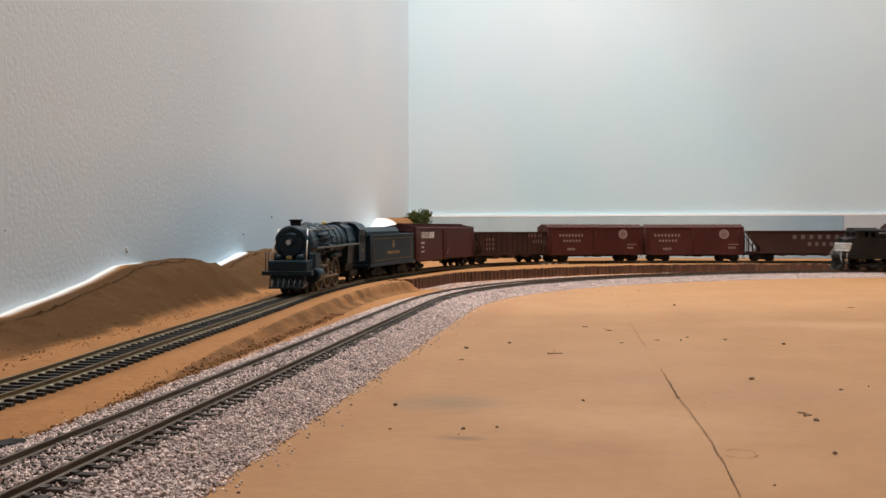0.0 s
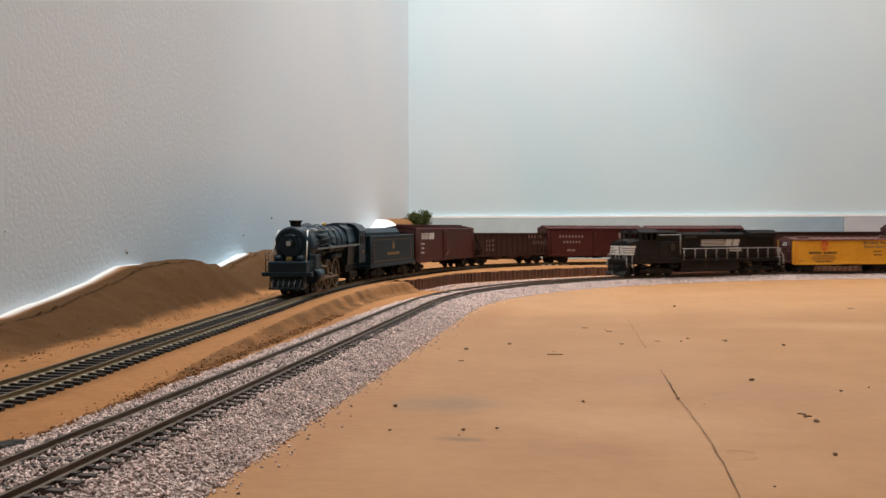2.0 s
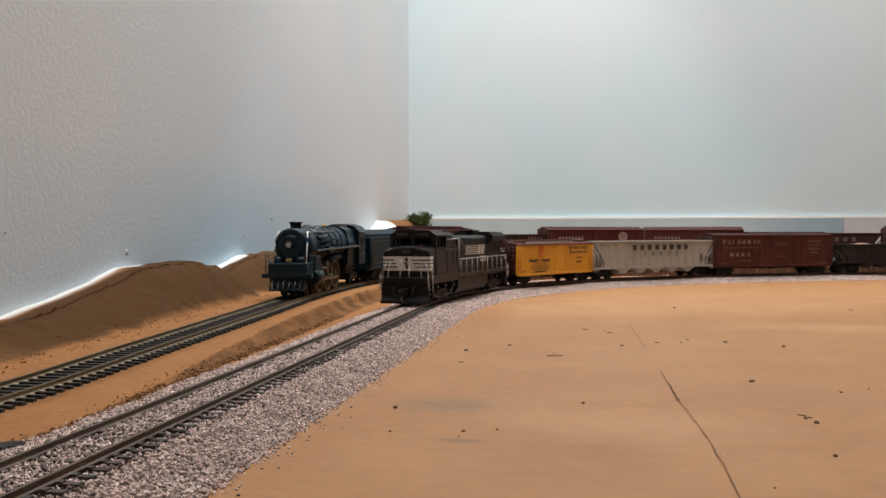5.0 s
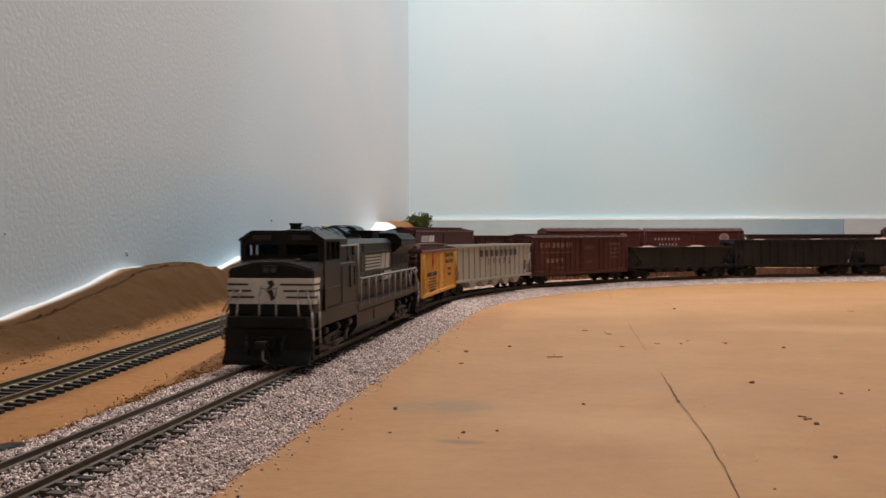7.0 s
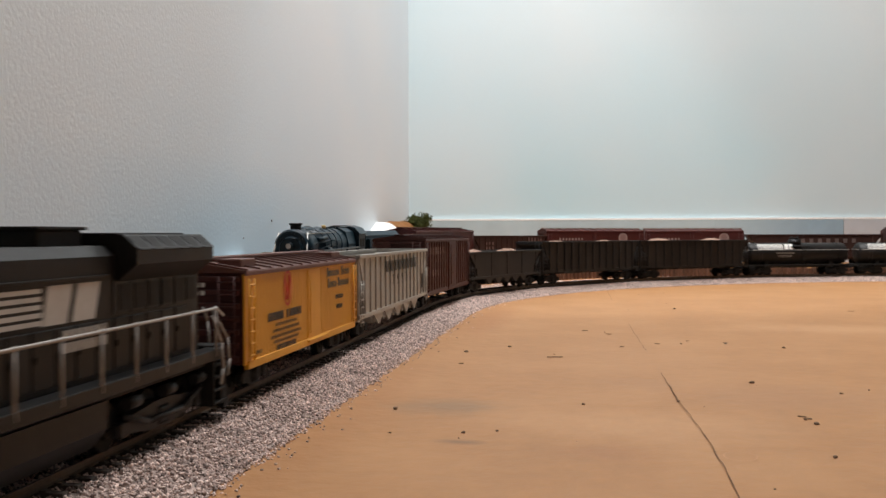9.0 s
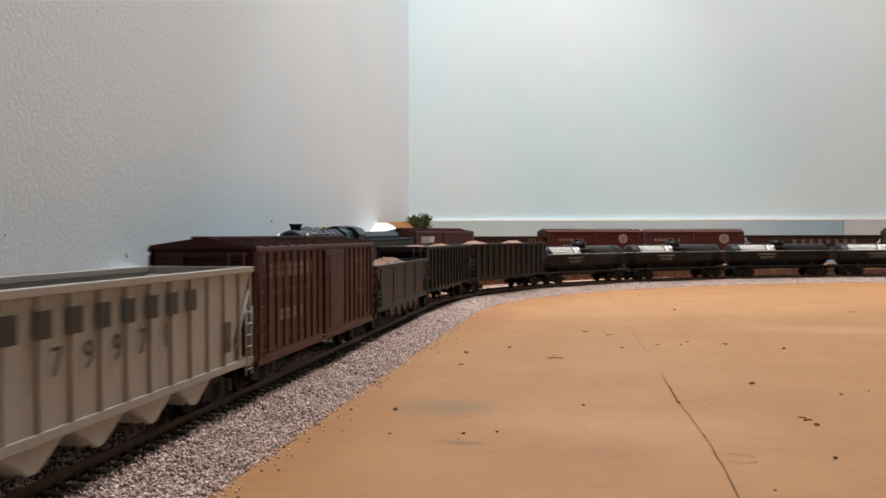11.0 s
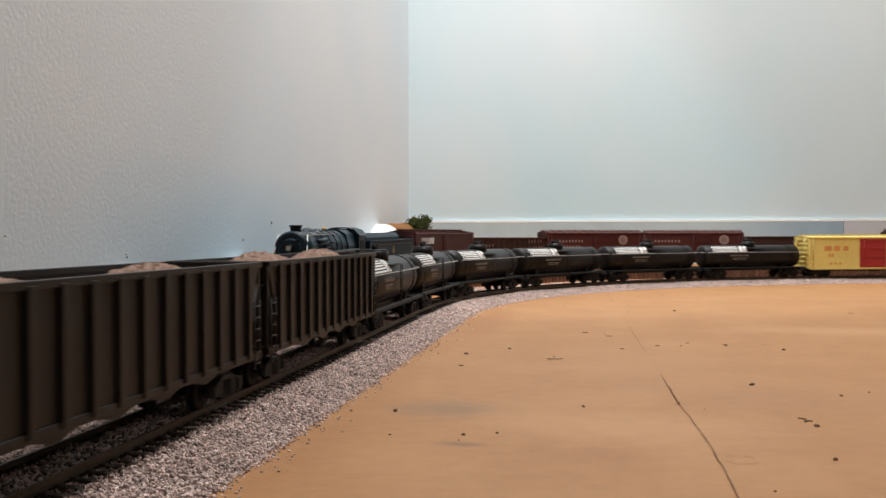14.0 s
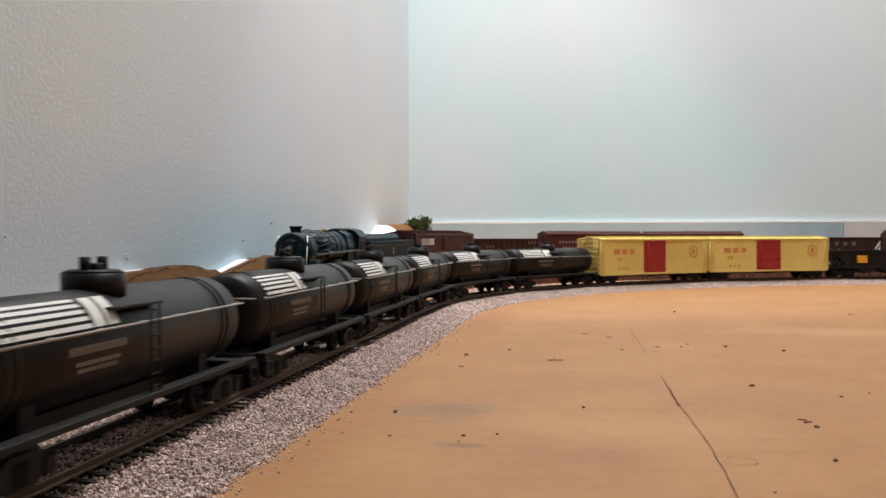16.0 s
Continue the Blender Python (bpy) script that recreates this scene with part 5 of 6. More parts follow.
    # handrails
    for sy in (1, -1):
        y = sy * 0.0171
        part("handrail", bent_rod(B(), [(0.0395, y, 0.0304), (-0.1095, y, 0.0304), (-0.1145, y, 0.0280)], 0.00042), M_rail_grey, car, "grey handrail")
        part("upper_handrail", bent_rod(B(), [(xc - 0.0005, y, 0.0462), (0.0425, y, 0.0466), (0.0425, y, 0.0240)], 0.0004), M_rail_grey, car, "grey handrail")
        for i in range(10):
            x = 0.0370 - i * 0.0162
            bm = rod(B(), (x, y, zd - 0.002), (x, y, 0.0304), 0.00042, 6)
            bmesh.ops.create_icosphere(bm, subdivisions=1, radius=0.0007, matrix=Matrix.Translation((x, y, 0.0304)))
            part("stanchion", bm, M_rail_grey, car)
        # bowed handrails down the front and back steps
        for x, d in ((0.1150, 1), (-0.1135, -1)):
            part("step_handrail", bent_rod(B(), [(x, sy * 0.0140, 0.0300), (x + d * 0.0040, sy * 0.0172, 0.0212), (x + d * 0.0044, sy * 0.0176, 0.0150), (x + d * 0.0030, sy * 0.0176, 0.0105)], 0.00045), M_rail_grey, car)
            part("step_handrail", bent_rod(B(), [(x - d * 0.0065, sy * 0.0168, 0.0285), (x - d * 0.0030, sy * 0.0182, 0.0205), (x - d * 0.0026, sy * 0.0184, 0.0130), (x - d * 0.0040, sy * 0.0182, 0.0090)], 0.00045), M_rail_grey, car)
            for k in range(4):
                part("step", box(B(), *sorted((x + d * 0.0030, x - d * 0.0060)), *sorted((sy * 0.0128, sy * 0.0174)), 0.0030 + 0.0036 * k, 0.0037 + 0.0036 * k, 0.0001), M_dark, car)
            part("step_well", box(B(), *sorted((x - d * 0.0066, x - d * 0.0058)), *sorted((sy * 0.0120, sy * 0.0172)), 0.0026, zd - 0.001), M_dark, car)
    for sx, xe in ((1, 0.1160), (-1, -0.1150)):
        for y, zt in ((-0.0125, 0.0300), (-0.0034, 0.0312), (0.0034, 0.0312), (0.0125, 0.0300)):
            part("end_rail_post", bent_rod(B(), [(xe + sx * 0.0022, y, zs), (xe + sx * 0.0022, y * 0.92, zt - 0.004), (xe, y * 0.88, zt)], 0.00036), M_rail_grey, car)
        part("end_chain", bent_rod(B(), [(xe + sx * 0.001, -0.0034, 0.0306), (xe + sx * 0.0015, 0.0, 0.0298), (xe + sx * 0.001, 0.0034, 0.0306)], 0.0003), M_rail_grey, car)
        part("anticlimber", box(B(), *sorted((xe - sx * 0.002, xe + sx * 0.0034)), -0.0155, 0.0155, zs, zs + 0.0044, 0.0006), M_dark, car)
        part("pilot", box(B(), *sorted((xe - sx * 0.002, xe + sx * 0.0020)), -0.0170, 0.0170, 0.0022, zs, 0.0006), M_dark, car)
        bm = B()
        prism(bm, [(xe + sx * 0.0015, 0.0008), (xe + sx * 0.0015, 0.0072), (xe + sx * 0.0052, 0.0028), (xe + sx * 0.0056, 0.0008)], -0.0165, 0.0165)
        part("snow_plough", bm, M_dark, car)
        for y in (-0.0075, 0.0075):
            part("air_hose", bent_rod(B(), [(xe + sx * 0.003, y, 0.0128), (xe + sx * 0.0064, y * 0.95, 0.0100), (xe + sx * 0.0062, y * 0.8, 0.0050)], 0.0005), M_dark, car)
        part("coupler_pocket", box(B(), *sorted((xe, xe + sx * 0.0045)), -0.0035, 0.0035, 0.0068, 0.0116, 0.0005), M_dark, car)
        coupler(car, xe + sx * 0.0055, sx)
        part("uncoupling_pin", bent_rod(B(), [(xe + sx * 0.0095, 0.0005, 0.0078), (xe + sx * 0.0100, 0.0005, 0.0036), (xe + sx * 0.0078, 0.0020, 0.0018)], 0.0004), M_steel, car, "bare metal trip pin")
    # fuel tank and trucks
    bm = B()
    prism(bm, [(-0.0158, 0.0145), (-0.0158, 0.0082), (-0.0120, 0.0034), (0.0120, 0.0034), (0.0158, 0.0082), (0.0158, 0.0145)], -0.0490, 0.0400, "x")
    f = part("fuel_tank", bm, M_black, car)
    for sy in (1, -1):
        part("fuel_gauge", box(B(), 0.0030, 0.0046, *sorted((sy * 0.0152, sy * 0.0162)), 0.0086, 0.0138, 0.0002), M_ink, f)
        part("air_reservoir", rod(B(), (0.0430, sy * 0.0120, 0.0110), (0.0560, sy * 0.0120, 0.0110), 0.0026, 14), M_dark, car)
    for tx in (0.0740, -0.0820):
        truck(car, tx, 3, 0.043, M_coal, True)
        for sy in (1, -1):
            for k in (-0.0195, 0.0, 0.0195):
                part("brake_cylinder", rod(B(), (tx + k - 0.003, sy * 0.0148, 0.0116), (tx + k + 0.003, sy * 0.0148, 0.0116), 0.0015, 10), M_coal, car)
            part("equalizer", bent_rod(B(), [(tx - 0.022, sy * 0.0144, 0.0086), (tx - 0.010, sy * 0.0146, 0.0052), (tx + 0.010, sy * 0.0146, 0.0052), (tx + 0.022, sy * 0.0144, 0.0086)], 0.0008), M_coal, car)
    return car, L


# ---- the blue steam locomotive and its tender ----
def spoked_wheel(parent, x, y, r, mat, sgn):
    bm = B()
    n = 28
    ring = []
    for i in range(n):
        a = 2 * math.pi * i / n
        ring.append([bm.verts.new((x + q * math.cos(a), yy, r + q * math.sin(a))) for q, yy in ((r, y - 0.0012), (r, y + 0.0012), (r * 0.84, y + 0.0012), (r * 0.84, y - 0.0012))])
    for i in range(n):
        a, b = ring[i], ring[(i + 1) % n]
        for k in range(4):
            bm.faces.new((a[k], a[(k + 1) % 4], b[(k + 1) % 4], b[k]))
    for i in range(14):
        a = 2 * math.pi * i / 14
        rod(bm, (x, y, r), (x + r * 0.86 * math.cos(a), y, r + r * 0.86 * math.sin(a)), 0.0005, 5)
    rod(bm, (x, y - 0.0016, r), (x, y + 0.0016, r), r * 0.24, 14)
    bmesh.ops.recalc_face_normals(bm, faces=bm.faces[:])
    return part("driving_wheel", bm, mat, parent, "spoked driving wheel")


def steam_engine(L):
    e = thing("steam_locomotive", "dark blue model steam locomotive with white-edged running boards", "locomotive")
    f = L / 2
    r, zc = 0.0128, 0.0362
    bm = B()
    rod(bm, (-f + 0.045, 0, zc), (f - 0.036, 0, zc), r, 36)
    part("boiler", bm, M_blue, e)
    bm = B()
    rod(bm, (f - 0.036, 0, zc), (f - 0.012, 0, zc), r * 1.02, 36)
    rod(bm, (f - 0.012, 0, zc), (f - 0.0105, 0, zc), r * 1.02, 36, r * 0.9)
    rod(bm, (f - 0.0105, 0, zc - 0.001), (f - 0.0085, 0, zc - 0.001), r * 0.72, 28, r * 0.6)
    part("smokebox", bm, M_blue, e)
    for x in (f - 0.036, f - 0.055, f - 0.072, f - 0.088, f - 0.103):
        bm = B()
        rod(bm, (x - 0.0006, 0, zc), (x + 0.0006, 0, zc), r * 1.04, 36)
        part("boiler_band", bm, M_blue, e)
    bm = B()
    rod(bm, (f - 0.009, 0, zc + 0.001), (f - 0.0045, 0, zc + 0.001), 0.0025, 18)
    hl = part("headlight", bm, M_blue, e)
    for k in range(10):
        a = 2 * math.pi * k / 10
        part("door_clamp", rod(B(), (f - 0.0108, r * 0.80 * math.cos(a), zc + r * 0.80 * math.sin(a)), (f - 0.0098, r * 0.80 * math.cos(a), zc + r * 0.80 * math.sin(a)), 0.0006, 6), M_blue, e)
    for y in (-0.0050, 0.0050):
        part("smokebox_step", box(B(), f - 0.0105, f - 0.0080, y - 0.0016, y + 0.0016, zc + 0.0060, zc + 0.0066, 0.0001), M_blue, e)
    bm = B()
    rod(bm, (f - 0.0046, 0, zc + 0.001), (f - 0.0042, 0, zc + 0.001), 0.0019, 18)
    part("lens", bm, M_lens, hl, "pale headlight lens")
    bm = B()
    rod(bm, (f - 0.022, 0, zc + r - 0.001), (f - 0.022, 0, zc + r + 0.0034), 0.0036, 18, 0.0042)
    rod(bm, (f - 0.022, 0, zc + r + 0.0034), (f - 0.022, 0, zc + r + 0.0046), 0.0049, 18)
    part("chimney", bm, M_dark, e)
    for x, w, hh in ((f - 0.050, 0.0125, 0.0026), (f - 0.076, 0.0080, 0.0018)):
        bm = B()
        bmesh.ops.create_uvsphere(bm, u_segments=20, v_segments=10, radius=1, matrix=Matrix.Translation((x, 0, zc + r - 0.003)) @ Matrix.Diagonal((w, 0.0058, hh + 0.003, 1)))
        for q in bm.faces:
            q.smooth = True
        part("steam_dome", bm, M_blue, e)
    bm = B()
    for k in (0.0, 0.004, -0.003):
        rod(bm, (f - 0.092 + k, 0.001, zc + r - 0.001), (f - 0.092 + k, 0.001, zc + r + 0.0028), 0.0008, 8)
    part("safety_valve", bm, M_brass, e)
    bm = B()
    rod(bm, (f - 0.095, 0.0095, zc + 0.010), (f - 0.014, 0.0100, zc + 0.0095), 0.0003, 6)
    part("boiler_handrail", bm, M_steel, e)
    bm = B()
    rod(bm, (f - 0.060, 0.0122, zc + 0.006), (f - 0.036, 0.0125, zc + 0.005), 0.0016, 10)
    rod(bm, (f - 0.104, 0.0105, zc - 0.011), (f - 0.070, 0.0110, zc - 0.011), 0.0022, 10)
    rod(bm, (f - 0.068, 0.0125, zc - 0.004), (f - 0.058, 0.0125, zc - 0.004), 0.0028, 12)
    part("air_pump", bm, M_blue, e)
    for k, (x0, x1, dz) in enumerate(((0.098, 0.030, 0.0030), (0.090, 0.040, -0.0010), (0.100, 0.062, -0.0060))):
        part("pipe", bent_rod(B(), [(f - x0, 0.0134 - 0.0006 * k, zc + dz), (f - (x0 + x1) / 2, 0.0138, zc + dz + 0.0012), (f - x1, 0.0132, zc + dz - 0.001)], 0.00045), M_blue, e)
    for x in (0.042, 0.060, 0.078, 0.094):
        part("handrail_post", rod(B(), (f - x, 0.0085, zc + 0.0090), (f - x, 0.0100, zc + 0.0098), 0.0004, 6), M_steel, e)
    # firebox and cab
    bm = B()
    prism(bm, [(-0.0125, 0.0165), (-0.0136, 0.036), (-0.0115, 0.0462), (-0.0055, 0.0494), (0.0055, 0.0494), (0.0115, 0.0462), (0.0140, 0.036), (0.0125, 0.0165)], -f + 0.020, -f + 0.048, "x")
    part("firebox", bm, M_blue, e)
    bm = B()
    prism(bm, [(-0.0165, 0.0170), (-0.0165, 0.0445), (-0.0110, 0.0502), (0.0110, 0.0502), (0.0165, 0.0445), (0.0165, 0.0170)], -f + 0.0005, -f + 0.0225, "x")
    c = part("cab", bm, M_blue, e)
    bm = B()
    prism(bm, [(-0.0178, 0.0443), (-0.0130, 0.0495), (-0.006, 0.0514), (0.006, 0.0514), (0.0130, 0.0495), (0.0178, 0.0443), (0.0174, 0.0437), (0.0126, 0.0488), (0.006, 0.0506), (-0.006, 0.0506), (-0.0126, 0.0488), (-0.0174, 0.0437)], -f - 0.002, -f + 0.0245, "x")
    part("cab_roof", bm, M_blue, c)
    for x in (-f + 0.0068, -f + 0.0155):
        part("cab_window", box(B(), x - 0.0033, x + 0.0033, 0.0163, 0.0168, 0.0330, 0.0400, 0.0002), M_dark, c)
    bars(e, -f + 0.010, 0.0265, 0.008, 0.0022, 4, M_gold, 0.0167)
    # running boards, pilot deck and ladders
    for sy in (1, -1):
        part("running_board", box(B(), -f + 0.020, f - 0.020, *sorted((sy * 0.0100, sy * 0.0165)), 0.0325, 0.0333, 0.0001), M_blue, e)
        part("board_edge", box(B(), -f + 0.020, f - 0.020, *sorted((sy * 0.0165, sy * 0.0169)), 0.0321, 0.0335, 0.0001), M_edge_blue, e, "pale running board edge")
        bm = B()
        rod(bm, (f - 0.016, sy * 0.0108, zc + 0.0105), (f - 0.0035, sy * 0.0135, 0.0240), 0.00055, 6)
        part("pilot_handrail", bm, M_white, e, "white front handrail")
        ladder(e, f - 0.0065, sy * 0.0165, 0.0150, 0.0310, 0.0070, 4, M_blue)
        bm = B()
        rod(bm, (f - 0.034, sy * 0.0128, 0.0132), (f - 0.016, sy * 0.0128, 0.0132), 0.0056, 20)
        box(bm, f - 0.032, f - 0.018, *sorted((sy * 0.008, sy * 0.0160)), 0.0165, 0.0290, 0.0010)
        rod(bm, (f - 0.033, sy * 0.0128, 0.0195), (f - 0.017, sy * 0.0128, 0.0195), 0.0030, 16)
        part("cylinder", bm, M_blue, e)
        for k, x in enumerate((f - 0.048, f - 0.0705, f - 0.093)):
            spoked_wheel(e, x, sy * 0.0088, 0.0118, M_brasswheel, sy)
        bm = B()
        box(bm, f - 0.094, f - 0.047, *sorted((sy * 0.0112, sy * 0.0121)), 0.0090, 0.0106, 0.0002)
        part("coupling_rod", bm, M_steel, e)
        bm = B()
        prism(bm, [(f - 0.036, 0.0116), (f - 0.036, 0.0130), (f - 0.071, 0.0110), (f - 0.071, 0.0092)], *sorted((sy * 0.0124, sy * 0.0132)))
        part("main_rod", bm, M_steel, e)
        bm = B()
        rod(bm, (f - 0.036, sy * 0.0135, 0.0195), (f - 0.056, sy * 0.0135, 0.0185), 0.0007, 6)
        rod(bm, (f - 0.056, sy * 0.0135, 0.0240), (f - 0.058, sy * 0.0135, 0.0140), 0.0008, 6)
        rod(bm, (f - 0.058, sy * 0.0135, 0.0140), (f - 0.071, sy * 0.0135, 0.0120), 0.0006, 6)
        part("valve_gear", bm, M_steel, e)
    part("pilot_deck", box(B(), f - 0.026, f - 0.0005, -0.0142, 0.0142, 0.0135, 0.0245, 0.0012), M_blue, e)
    part("bumper_beam", box(B(), f - 0.0045, f + 0.0005, -0.0184, 0.0184, 0.0138, 0.0168, 0.0004), M_blue, e)
    for y in (-0.0085, 0.0085):
        bm = B()
        rod(bm, (f - 0.006, y, 0.0240), (f - 0.006, y, 0.0285), 0.0030, 14, 0.0026)
        part("flag_light", bm, M_blue, e)
    part("front_bracket", box(B(), f - 0.0068, f - 0.0048, -0.0022, 0.0022, 0.0245, 0.0277, 0.0008), M_brass, e, "brass bell bracket")
    for i in range(13):
        y = -0.0125 + 0.025 * i / 12
        bm = B()
        rod(bm, (f - 0.001, y, 0.0118), (f + 0.0036 - abs(y) * 0.12, y * 0.93, 0.0058), 0.00055, 5)
        part("pilot_slat", bm, M_edge_blue if i % 2 else M_blue, e)
    part("pilot_foot", box(B(), f - 0.003, f + 0.0034, -0.0125, 0.0125, 0.0046, 0.0060, 0.0004), M_blue, e)
    part("pilot_backing", box(B(), f - 0.012, f - 0.002, -0.0118, 0.0118, 0.0052, 0.0138, 0.0008), M_blue, e)
    part("chassis", box(B(), -f + 0.012, f - 0.010, -0.0062, 0.0062, 0.0080, 0.0260, 0.0006), M_dark, e)
    for x in (f - 0.018, f - 0.034, -f + 0.026):
        wheelset(e, x, 0.0052)
    part("trailing_truck", box(B(), -f + 0.010, -f + 0.036, -0.0118, 0.0118, 0.0045, 0.0105, 0.0010), M_dark, e)
    part("ash_pan", box(B(), -f + 0.022, -f + 0.046, -0.0105, 0.0105, 0.0100, 0.0180, 0.0010), M_dark, e)
    return e


def tender(L):
    t = thing("locomotive_tender", "dark blue tender with gold lining behind the steam locomotive", "tender")
    h = 0.0162
    part("body", box(B(), -L / 2, L / 2 - 0.006, -h, h, 0.0120, 0.0385, 0.0008), M_blue, t)
    bm = B()
    prism(bm, [(-0.0130, 0.0380), (-0.0130, 0.0420), (-0.0095, 0.0458), (0.0095, 0.0458), (0.0130, 0.0420), (0.0130, 0.0380)], -L * 0.22, L / 2 - 0.004, "x")
    part("coal_bunker", bm, M_blue, t)
    part("rim", box(B(), -L / 2 - 0.0004, L / 2 - 0.006, -h - 0.0005, h + 0.0005, 0.0380, 0.0392, 0.0003), M_blue, t)
    part("sill", box(B(), -L / 2 - 0.001, L / 2 - 0.004, -h - 0.0010, h + 0.0010, 0.0105, 0.0128, 0.0003), M_blue, t)
    bm = B()
    w, y = L - 0.022, h + 0.0001
    for a, b, c, d in ((-w / 2, w / 2, 0.0352, 0.0355), (-w / 2, w / 2, 0.0158, 0.0161), (-w / 2, -w / 2 + 0.0003, 0.0158, 0.0355), (w / 2 - 0.0003, w / 2, 0.0158, 0.0355)):
        box(bm, a - 0.003, b - 0.003, y - 0.0001, y + 0.0001, c, d)
    part("lining", bm, M_gold, t)
    bm = B()
    rod(bm, (-0.003, h, 0.0290), (-0.003, h + 0.0002, 0.0290), 0.0026, 16)
    box(bm, -0.0046, -0.0014, h, h + 0.0002, 0.0310, 0.0335)
    part("crest", bm, M_gold, t, "gold crest")
    bars(t, -0.003, 0.0222, 0.030, 0.0026, 14, M_gold, h + 0.0001)
    ladder(t, L / 2 - 0.008, h + 0.0008, 0.0125, 0.0380, 0.005, 6, M_blue)
    for s in (1, -1):
        truck(t, s * L * 0.27 - 0.002, 3, 0.027, M_dark)
    coupler(t, -L / 2, -1)
    part("drawbar", box(B(), L / 2 - 0.008, L / 2 + 0.006, -0.003, 0.003, 0.0105, 0.0125, 0.0003), M_dark, t)
    return t


M_white_faded = material("worn_white_lettering", (0.27, 0.185, 0.165), 0.7, 0, 0.12, 0.002, 0.03)
M_faint_white = material("nearly_gone_lettering", (0.15, 0.085, 0.072), 0.7, 0, 0.15, 0.002, 0.03)
M_faint = material("faint_grey_lettering", (0.125, 0.085, 0.072), 0.7, 0, 0.12, 0.002, 0.03)
M_red_faded = material("thin_red_lettering", (0.58, 0.24, 0.07), 0.6, 0, 0.1, 0.002, 0.03)
M_emblem_mid = material("worn_emblem_centre", (0.22, 0.13, 0.115), 0.7, 0, 0.12, 0.002, 0.03)
M_ink_worn = material("worn_black_lettering", (0.14, 0.085, 0.03), 0.6, 0, 0.1, 0.002, 0.02)
M_reefer_ink = material("blue_grey_script", (0.10, 0.095, 0.07), 0.6, 0, 0.1, 0.002, 0.02)
# paler than the roof: its highlights are painted into the walk boards
M_walk_highlight = material("highlit_roof_walk", (0.30, 0.20, 0.17), 0.8, 0, 0.2, 0.003, 0.1)
M_reefer_joint = material("reefer_board_joint", (0.45, 0.20, 0.02), 0.7, 0, 0.1, 0.003, 0.02)
M_brasswheel = material("tarnished_brass_wheel", (0.13, 0.110, 0.075), 0.45, 0.4, 0.12, 0.003, 0.05)
SIDE = 0.0355 / 2

# ---- the standing train on the upper track ----

def stand(car, s0, s1):
    car.matrix_basis = FAR.car((s0 + s1) / 2, s1 - s0)
    return car


stand(steam_engine(0.168), 1.2530, 1.4210)
stand(tender(0.115), 1.4265, 1.5415)

L = 0.183
c = stand(roof_car("boxcar", "oxide-red boxcar with a white striped emblem, standing behind the tender", L, 0.0120, 0.0440, 0.0478, M_oxide, M_oxide, door_w=0.034, door_x=-0.004, group="standing freight cars"), 1.5480, 1.7310)
striped_emblem(c, 0.058, 0.0368, 0.036, 0.0066, SIDE)
for z, w, n in ((0.0290, 0.010, 4), (0.0245, 0.007, 3), (0.0200, 0.009, 4)):
    bars(c, 0.072, z, w, 0.0016, n, M_white, SIDE)
bars(c, -0.012, 0.0405, 0.012, 0.002, 5, M_reefer_end, SIDE + 0.0012)
bm = B()
prism(bm, [(0.004, 0.0160), (0.0055, 0.0160), (-0.0030, 0.0215), (-0.0045, 0.0215)], SIDE + 0.0010, SIDE + 0.0013)
part("chalk_mark", bm, M_white_faded, c)

L = 0.164
c = stand(hopper_car("hopper_car", "dark brown open hopper with faded white lettering, on the upper track", L, 0.0115, 0.0392, M_hop_brown, 13, 3, group="standing freight cars", tooth=0.005), 1.7410, 1.9050)
for k, z in enumerate((0.0300, 0.0245, 0.0190)):
    bars(c, 0.050, z, 0.020, 0.0030, 3, M_emblem_mid, SIDE + 0.0003, fill=0.32)
bars(c, -0.052, 0.0345, 0.036, 0.0040, 5, M_emblem_mid, SIDE + 0.0003, fill=0.32)
bars(c, -0.058, 0.0270, 0.026, 0.0040, 4, M_emblem_mid, SIDE + 0.0003, fill=0.32)

for (a, b) in ((1.9130, 2.0540), (2.0610, 2.1920)):
    L = b - a
    c = stand(roof_car("boxcar", "brown boxcar with faded white lettering and a round white emblem", L, 0.0098, 0.0452, 0.0488, M_oxide, M_oxide, door_w=0.026, door_x=-0.008, walk_mat=M_walk_highlight, group="standing freight cars"), a, b)
    bars(c, 0.036, 0.0348, 0.036, 0.0032, 8, M_white_faded, SIDE, fill=0.5)
    bars(c, 0.035, 0.0275, 0.026, 0.0030, 6, M_white_faded, SIDE, fill=0.5)
    bars(c, 0.036, 0.0165, 0.012, 0.0032, 4, M_white_faded, SIDE)
    bars(c, -0.052, 0.0225, 0.014, 0.0014, 6, M_white_faded, SIDE)
    bars(c, -0.050, 0.0180, 0.010, 0.0028, 3, M_white_faded, SIDE)
    bm = B()
    rod(bm, (-0.0395, SIDE - 0.0002, 0.0365), (-0.0395, SIDE + 0.0002, 0.0365), 0.0066, 24)
    part("round_emblem", bm, M_white_faded, c)
    bm = B()
    rod(bm, (-0.0395, SIDE, 0.0365), (-0.0395, SIDE + 0.0004, 0.0365), 0.0040, 20)
    part("emblem_centre", bm, M_emblem_mid, c)

